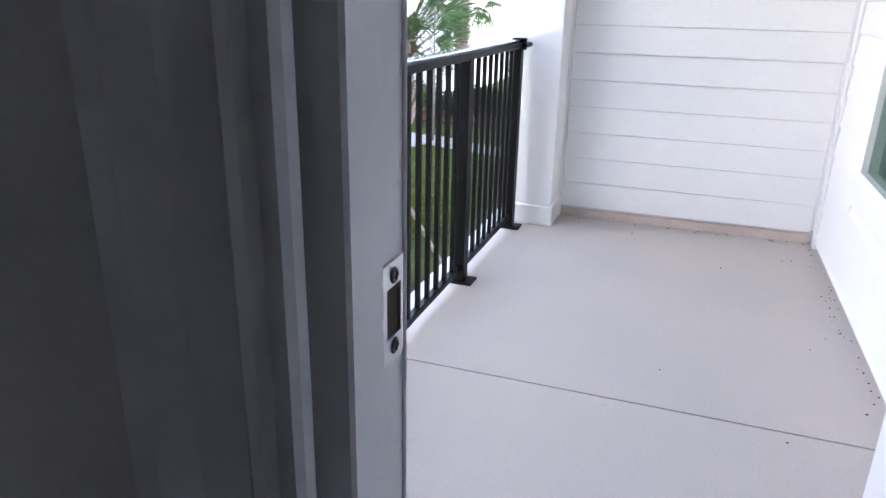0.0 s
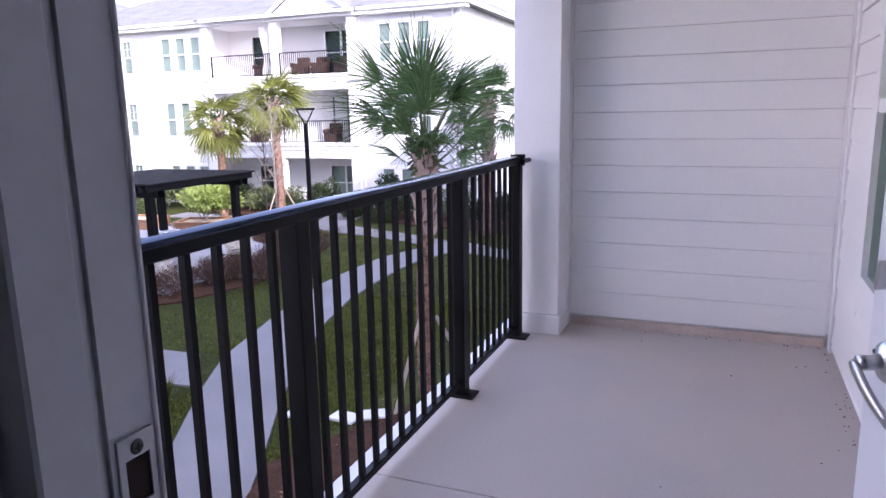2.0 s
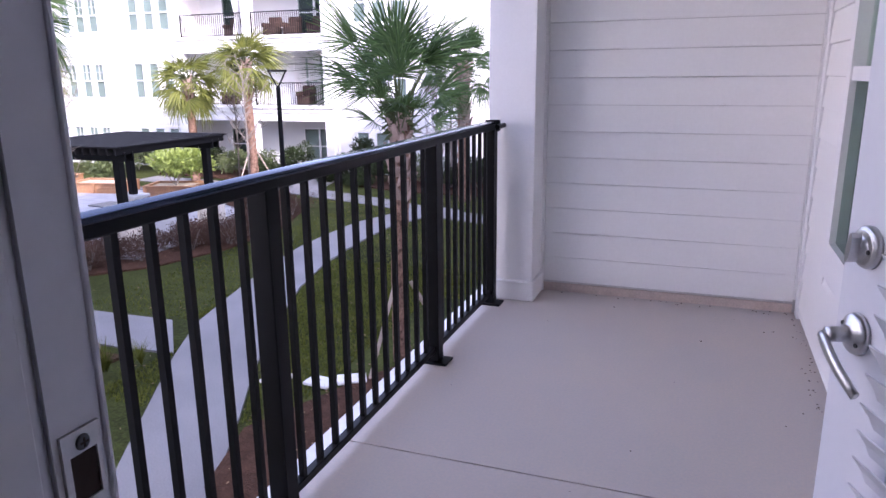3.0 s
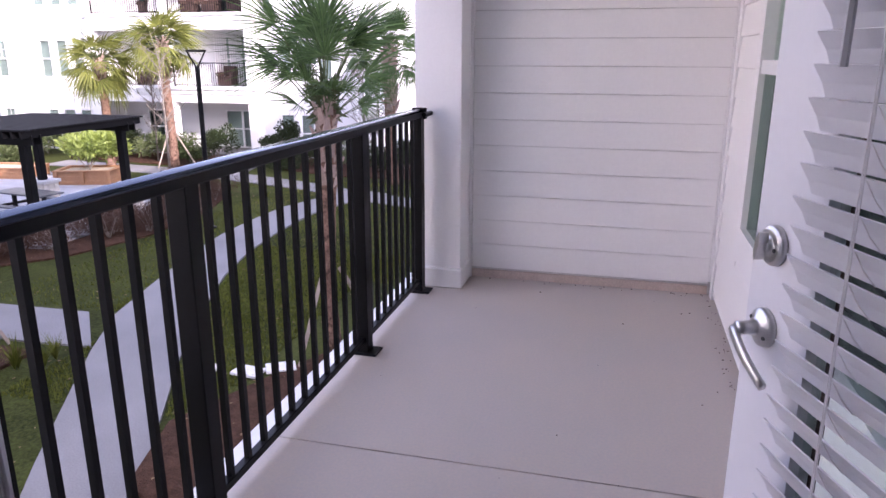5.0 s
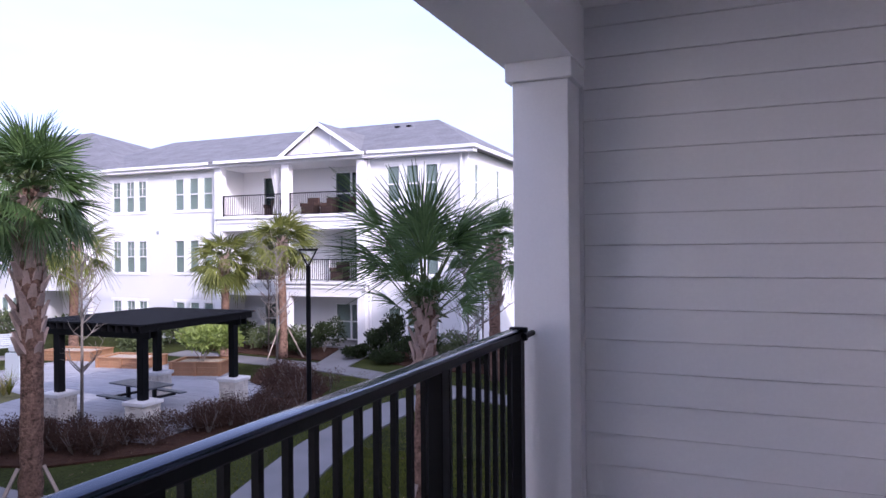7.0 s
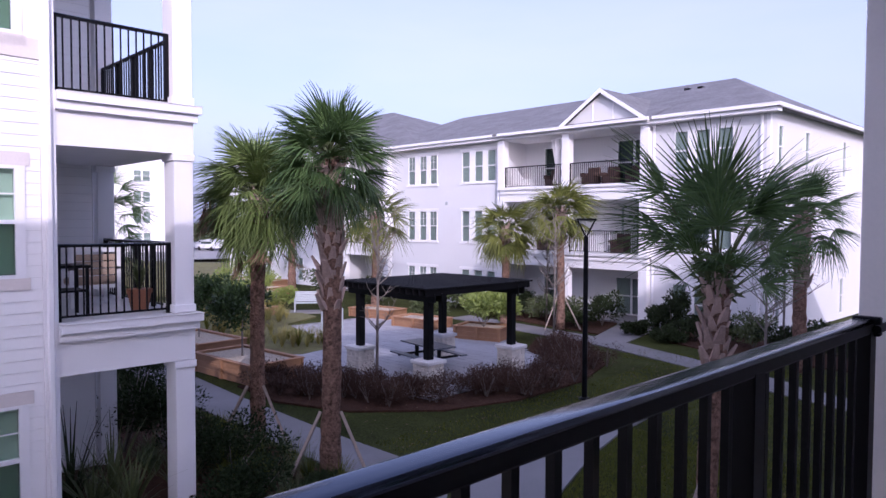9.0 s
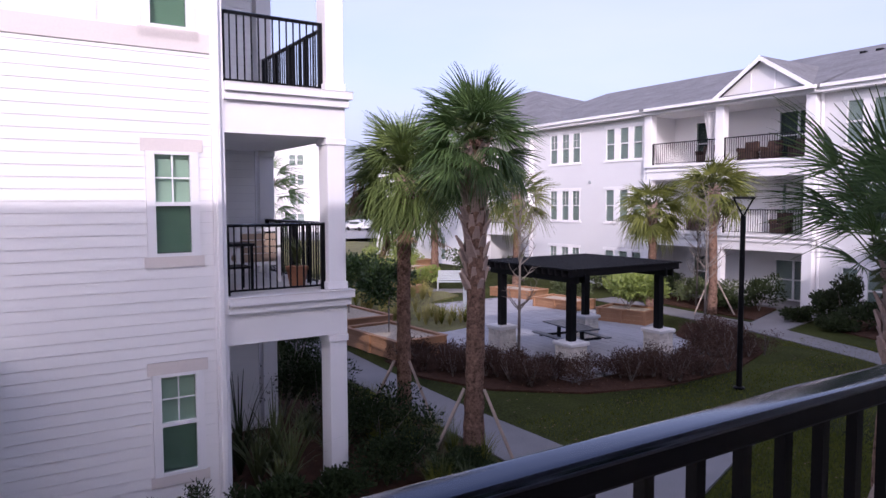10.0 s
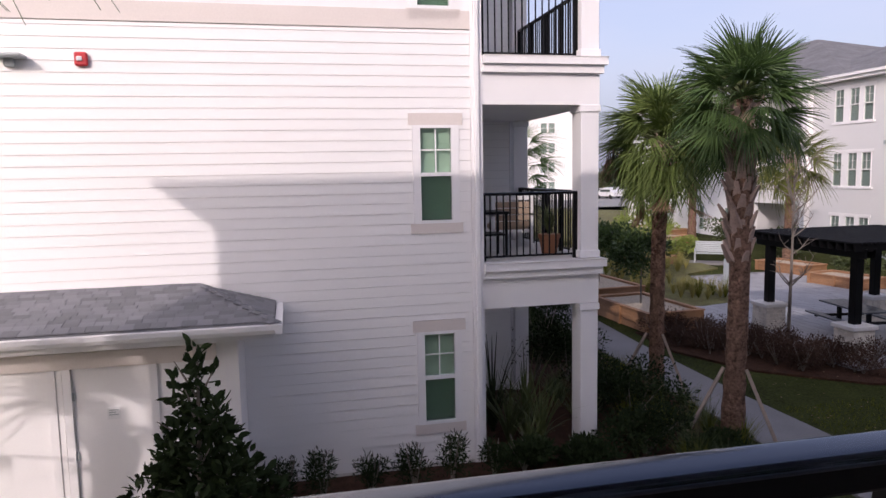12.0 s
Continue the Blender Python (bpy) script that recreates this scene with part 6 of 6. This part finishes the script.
for i in range(120):
    s = r.random() * (len(arc) - 1.001)
    a, b = Vector(arc[int(s)]), Vector(arc[int(s) + 1])
    p = a.lerp(b, s - int(s))
    x, y = p.x + r.uniform(-0.85, 0.85), p.y + r.uniform(-0.85, 0.85)
    shrub("low_shrub", x, y, r.uniform(0.3, 0.48), r.uniform(0.45, 0.75), RUST, "low reddish-brown winter shrub in mulch", 200 + i, 620, 0.026, 2.0, group="rusty shrubs", stems=4, sub=0.62, shell=0.15)
# green shrubs along the far facade
for i, (x, y, rr, h, ma) in enumerate(((-23.6, 27.6, 1.0, 1.3, LEAFM), (-22.2, 27.4, 1.0, 1.2, LEAF), (-21.0, 27.5, 1.0, 1.1, LEAFM), (-19.6, 27.2, 0.9, 1.2, LEAFM), (-18.3, 26.6, 0.8, 0.9, LEAF), (-17.6, 27.6, 0.8, 1.5, LEAF),
                                       (-14.9, 27.4, 0.7, 1.2, LEAF), (-14.0, 27.2, 0.6, 2.0, LEAF), (-13.0, 27.0, 0.9, 1.0, LEAF), (-12.0, 27.2, 0.9, 1.1, LEAF), (-10.8, 27.0, 0.9, 1.2, LEAFM), (-9.6, 26.6, 0.9, 1.0, LEAF), (-8.4, 26.4, 0.9, 1.2, LEAF), (-15.3, 26.4, 0.5, 0.6, LEAF), (-13.5, 26.0, 0.7, 0.6, LEAF), (-6.8, 25.6, 1.0, 1.2, LEAF))):
    shrub("facade_shrub", x, y, rr, h, ma, "evergreen shrub below the far windows", 300 + i, 1900, 0.06, 2.2, group="facade shrubs", shell=0.3)
# shrubs and small trees in planters
shrub("planter_shrub", -18.9, 21.3, 1.35, 1.35, LEAFB, "bright yellow-green shrub filling a planter", 330, 3200, 0.085, 2.4, z0=G + 0.48, sub=0.6)
for i, (x, y) in enumerate(((-19.6, 11.4), (-23.8, 12.0))):
    t = thing("citrus_tree", (x, y, G + 0.55), "small round citrus tree in a planter", "tree", "citrus trees")
    part("trunk", Mesh().tube([(x, y, G + 0.5), (x, y, G + 1.3), (x + 0.05, y, G + 1.9)], [0.03, 0.028, 0.012], 7), BARE, t)
    part("crown", leaves(clump(x, y, G + 1.9, 1.15, 1.15, 0.85, 340 + i, 14, 0.42), 2400, 0.075, 340 + i, 1.8, 0.1), CITRUS, t)
for i, (x, y, rr, h, ma) in enumerate(((-41.5, 22.1, 1.4, 1.7, LEAFB), (-33.4, 18.3, 0.6, 1.0, LEAFM), (-36.5, 20.2, 1.2, 1.3, LEAFB), (-43.0, 25.2, 1.2, 1.5, LEAFB), (-39.0, 22.8, 1.0, 1.3, LEAFB), (-33.0, 20.5, 1.2, 1.2, LEAFB), (-36.0, 26.0, 1.4, 1.6, LEAFM), (-31.5, 26.5, 1.2, 1.4, LEAFM), (-28.5, 27.0, 1.2, 1.3, LEAFM), (-26.5, 27.4, 1.0, 1.2, LEAFM), (-48.0, 27.0, 2.0, 2.0, LEAFB), (-24.6, 23.6, 0.8, 1.0, LEAFM))):
    shrub("court_shrub", x, y, rr, h, ma, "sunlit green shrub in the far court", 360 + i, 1300, 0.085, 2.0, group="court shrubs")
# dry ornamental grasses
sheet("bed_dry", [(-80, 44), (-80, 26), (-43, 17.5), (-41.5, 21), (-46, 31)], G + 0.06, DRYG, "dry grassy bed before the car park", category="bed")
sheet("bed_grasses", [(-40, 21.5), (-40, 16.5), (-30.0, 12.2), (-22.0, 13.0), (-20.8, 14.2), (-21.2, 15.9), (-27.2, 17.6), (-28.5, 20.0)], G + 0.075, DRYG, "mulch bed with dry ornamental grasses", category="bed")
r = random.Random(9)
for i in range(260):
    x, y = r.uniform(-40, -21.5), 0
    y = 14.9 + (-(x + 22)) * 0.28 + r.uniform(-2.3, 1.9)
    if (-27.5 < x and y > 15.9) or (x > -24 and y < 13.4) or math.hypot(x + 30.2, y - 20.9) < 1.4:
        continue
    spiky(x, y, r.uniform(0.6, 1.05), 400 + i, TAN if r.random() < 0.75 else BLADE, 50, "clump of dry ornamental grass", "ornamental grasses", 0.014, "grass_clump")
for i in range(46):
    x, y = r.uniform(-14.5, -9.2), r.uniform(6.0, 8.3)
    spiky(x, y, r.uniform(0.45, 0.8), 480 + i, BLADE if i % 2 else LEAFM, 60, "clump of fine dark grass beside the path", "dark grass clumps", 0.010, "grass_clump")
for i in range(10):
    x, y = r.uniform(-9.5, -7.6), r.uniform(6.6, 8.2)
    spiky(x, y, r.uniform(0.35, 0.6), 520 + i, BLADE, 60, "clump of fine dark grass beside the path", "dark grass clumps", 0.010, "grass_clump")

# distant tree line
bl = []
r = random.Random(12)
for i in range(70):
    a = radians(r.uniform(100, 190))
    d = r.uniform(150, 210)
    bl.append((d * math.cos(a), d * math.sin(a) + 10, G + r.uniform(1.0, 3.0), r.uniform(4, 8), r.uniform(4, 8), r.uniform(2.0, 4.2)))
put("distant_trees", leaves(bl, 12000, 0.55, 13, 1.8, 0.5).data("distant_trees", LEAFM), None, ONE, "distant belt of dull green trees", "trees", kind="stuff")

# grass blades of the near lawn
rg = np.random.default_rng(5)
N = 60000
px = np.concatenate([rg.uniform(-13.5, -4.6, N // 2), rg.uniform(-9.2, -4.6, N // 2)])
py = np.concatenate([rg.uniform(8.5, 24.0, N // 2), rg.uniform(7.0, 15.0, N // 2)])
v, f = [], []
def on_path(x, y):
    for i in range(len(main_l) - 1):
        if main_l[i][1] - 0.2 <= y <= main_l[i + 1][1] + 0.2:
            s = (y - main_l[i][1]) / (main_l[i + 1][1] - main_l[i][1])
            xl = main_l[i][0] + s * (main_l[i + 1][0] - main_l[i][0])
            xr = np.interp(y, [q[1] for q in main_r], [q[0] for q in main_r])
            if xl - 0.05 < x < xr + 0.05:
                return True
    return False
for x, y, a, h in zip(px, py, rg.uniform(0, 6.28, N), rg.uniform(0.03, 0.075, N)):
    if x < -11.8 - 0.0 and y < 22 or (x < -8.3 and y < 10.15) or on_path(x, y) or x > -5.2 + 0.0 * y and y < 13:
        continue
    c, s = math.cos(a), math.sin(a)
    i = len(v)
    v += [(x - 0.012 * c, y - 0.012 * s, G), (x + 0.012 * c, y + 0.012 * s, G), (x + 0.03 * s, y - 0.03 * c, G + h)]
    f.append((i, i + 1, i + 2))
lm = bpy.data.meshes.new("lawn_blades")
lm.from_pydata(v, [], f)
lm.materials.append(BLADE)
put("lawn_blades", lm, None, ONE, "short blades of the mown lawn", "grass", kind="stuff")

# fallen leaves on lawn, paths and beds
rl = random.Random(77)
lv_ = Mesh()
for _ in range(900):
    x, y = rl.uniform(-14, -4.2), rl.uniform(5.6, 22)
    if on_path(x, y) or (8.5 < y < 10.1 and x < -7.8):
        continue
    a, w = rl.uniform(0, 6.28), rl.uniform(0.015, 0.035)
    c, q = math.cos(a) * w, math.sin(a) * w
    z = G + 0.075
    lv_.add([(x - c, y - q, z), (x + q * 0.5, y - c * 0.5, z + 0.012), (x + c, y + q, z + 0.004), (x - q * 0.5, y + c * 0.5, z + 0.01)], [(0, 1, 2), (0, 2, 3)])
put("fallen_leaves", lv_.data("fallen_leaves", DRYL), None, ONE, "scattered dry brown leaves on lawn and paths", "leaves", kind="stuff")

# grit and specks on the balcony floor
rd = random.Random(41)
gt = Mesh()
for i in range(110):
    x, y = (0.43 - abs(rd.gauss(0, 0.03)), rd.uniform(1.2, 4.15)) if i < 70 else ((rd.uniform(-0.9, 0.42), 4.17 - abs(rd.gauss(0, 0.02))) if i < 92 else (rd.uniform(-1.1, 0.4), rd.uniform(1.3, 4.1)))
    q = rd.uniform(0.002, 0.007)
    gt.add([(x - q, y, 0.0005), (x, y - q * 0.8, 0.0005), (x + q, y + 0.3 * q, 0.0005), (x, y + q, 0.0005), (x, y, 0.0005 + q * 0.7)], [(0, 1, 4), (1, 2, 4), (2, 3, 4), (3, 0, 4)])
put("floor_grit", gt.data("floor_grit", HOLE), None, ONE, "dark grit along the balcony wall foot", "debris", kind="stuff")
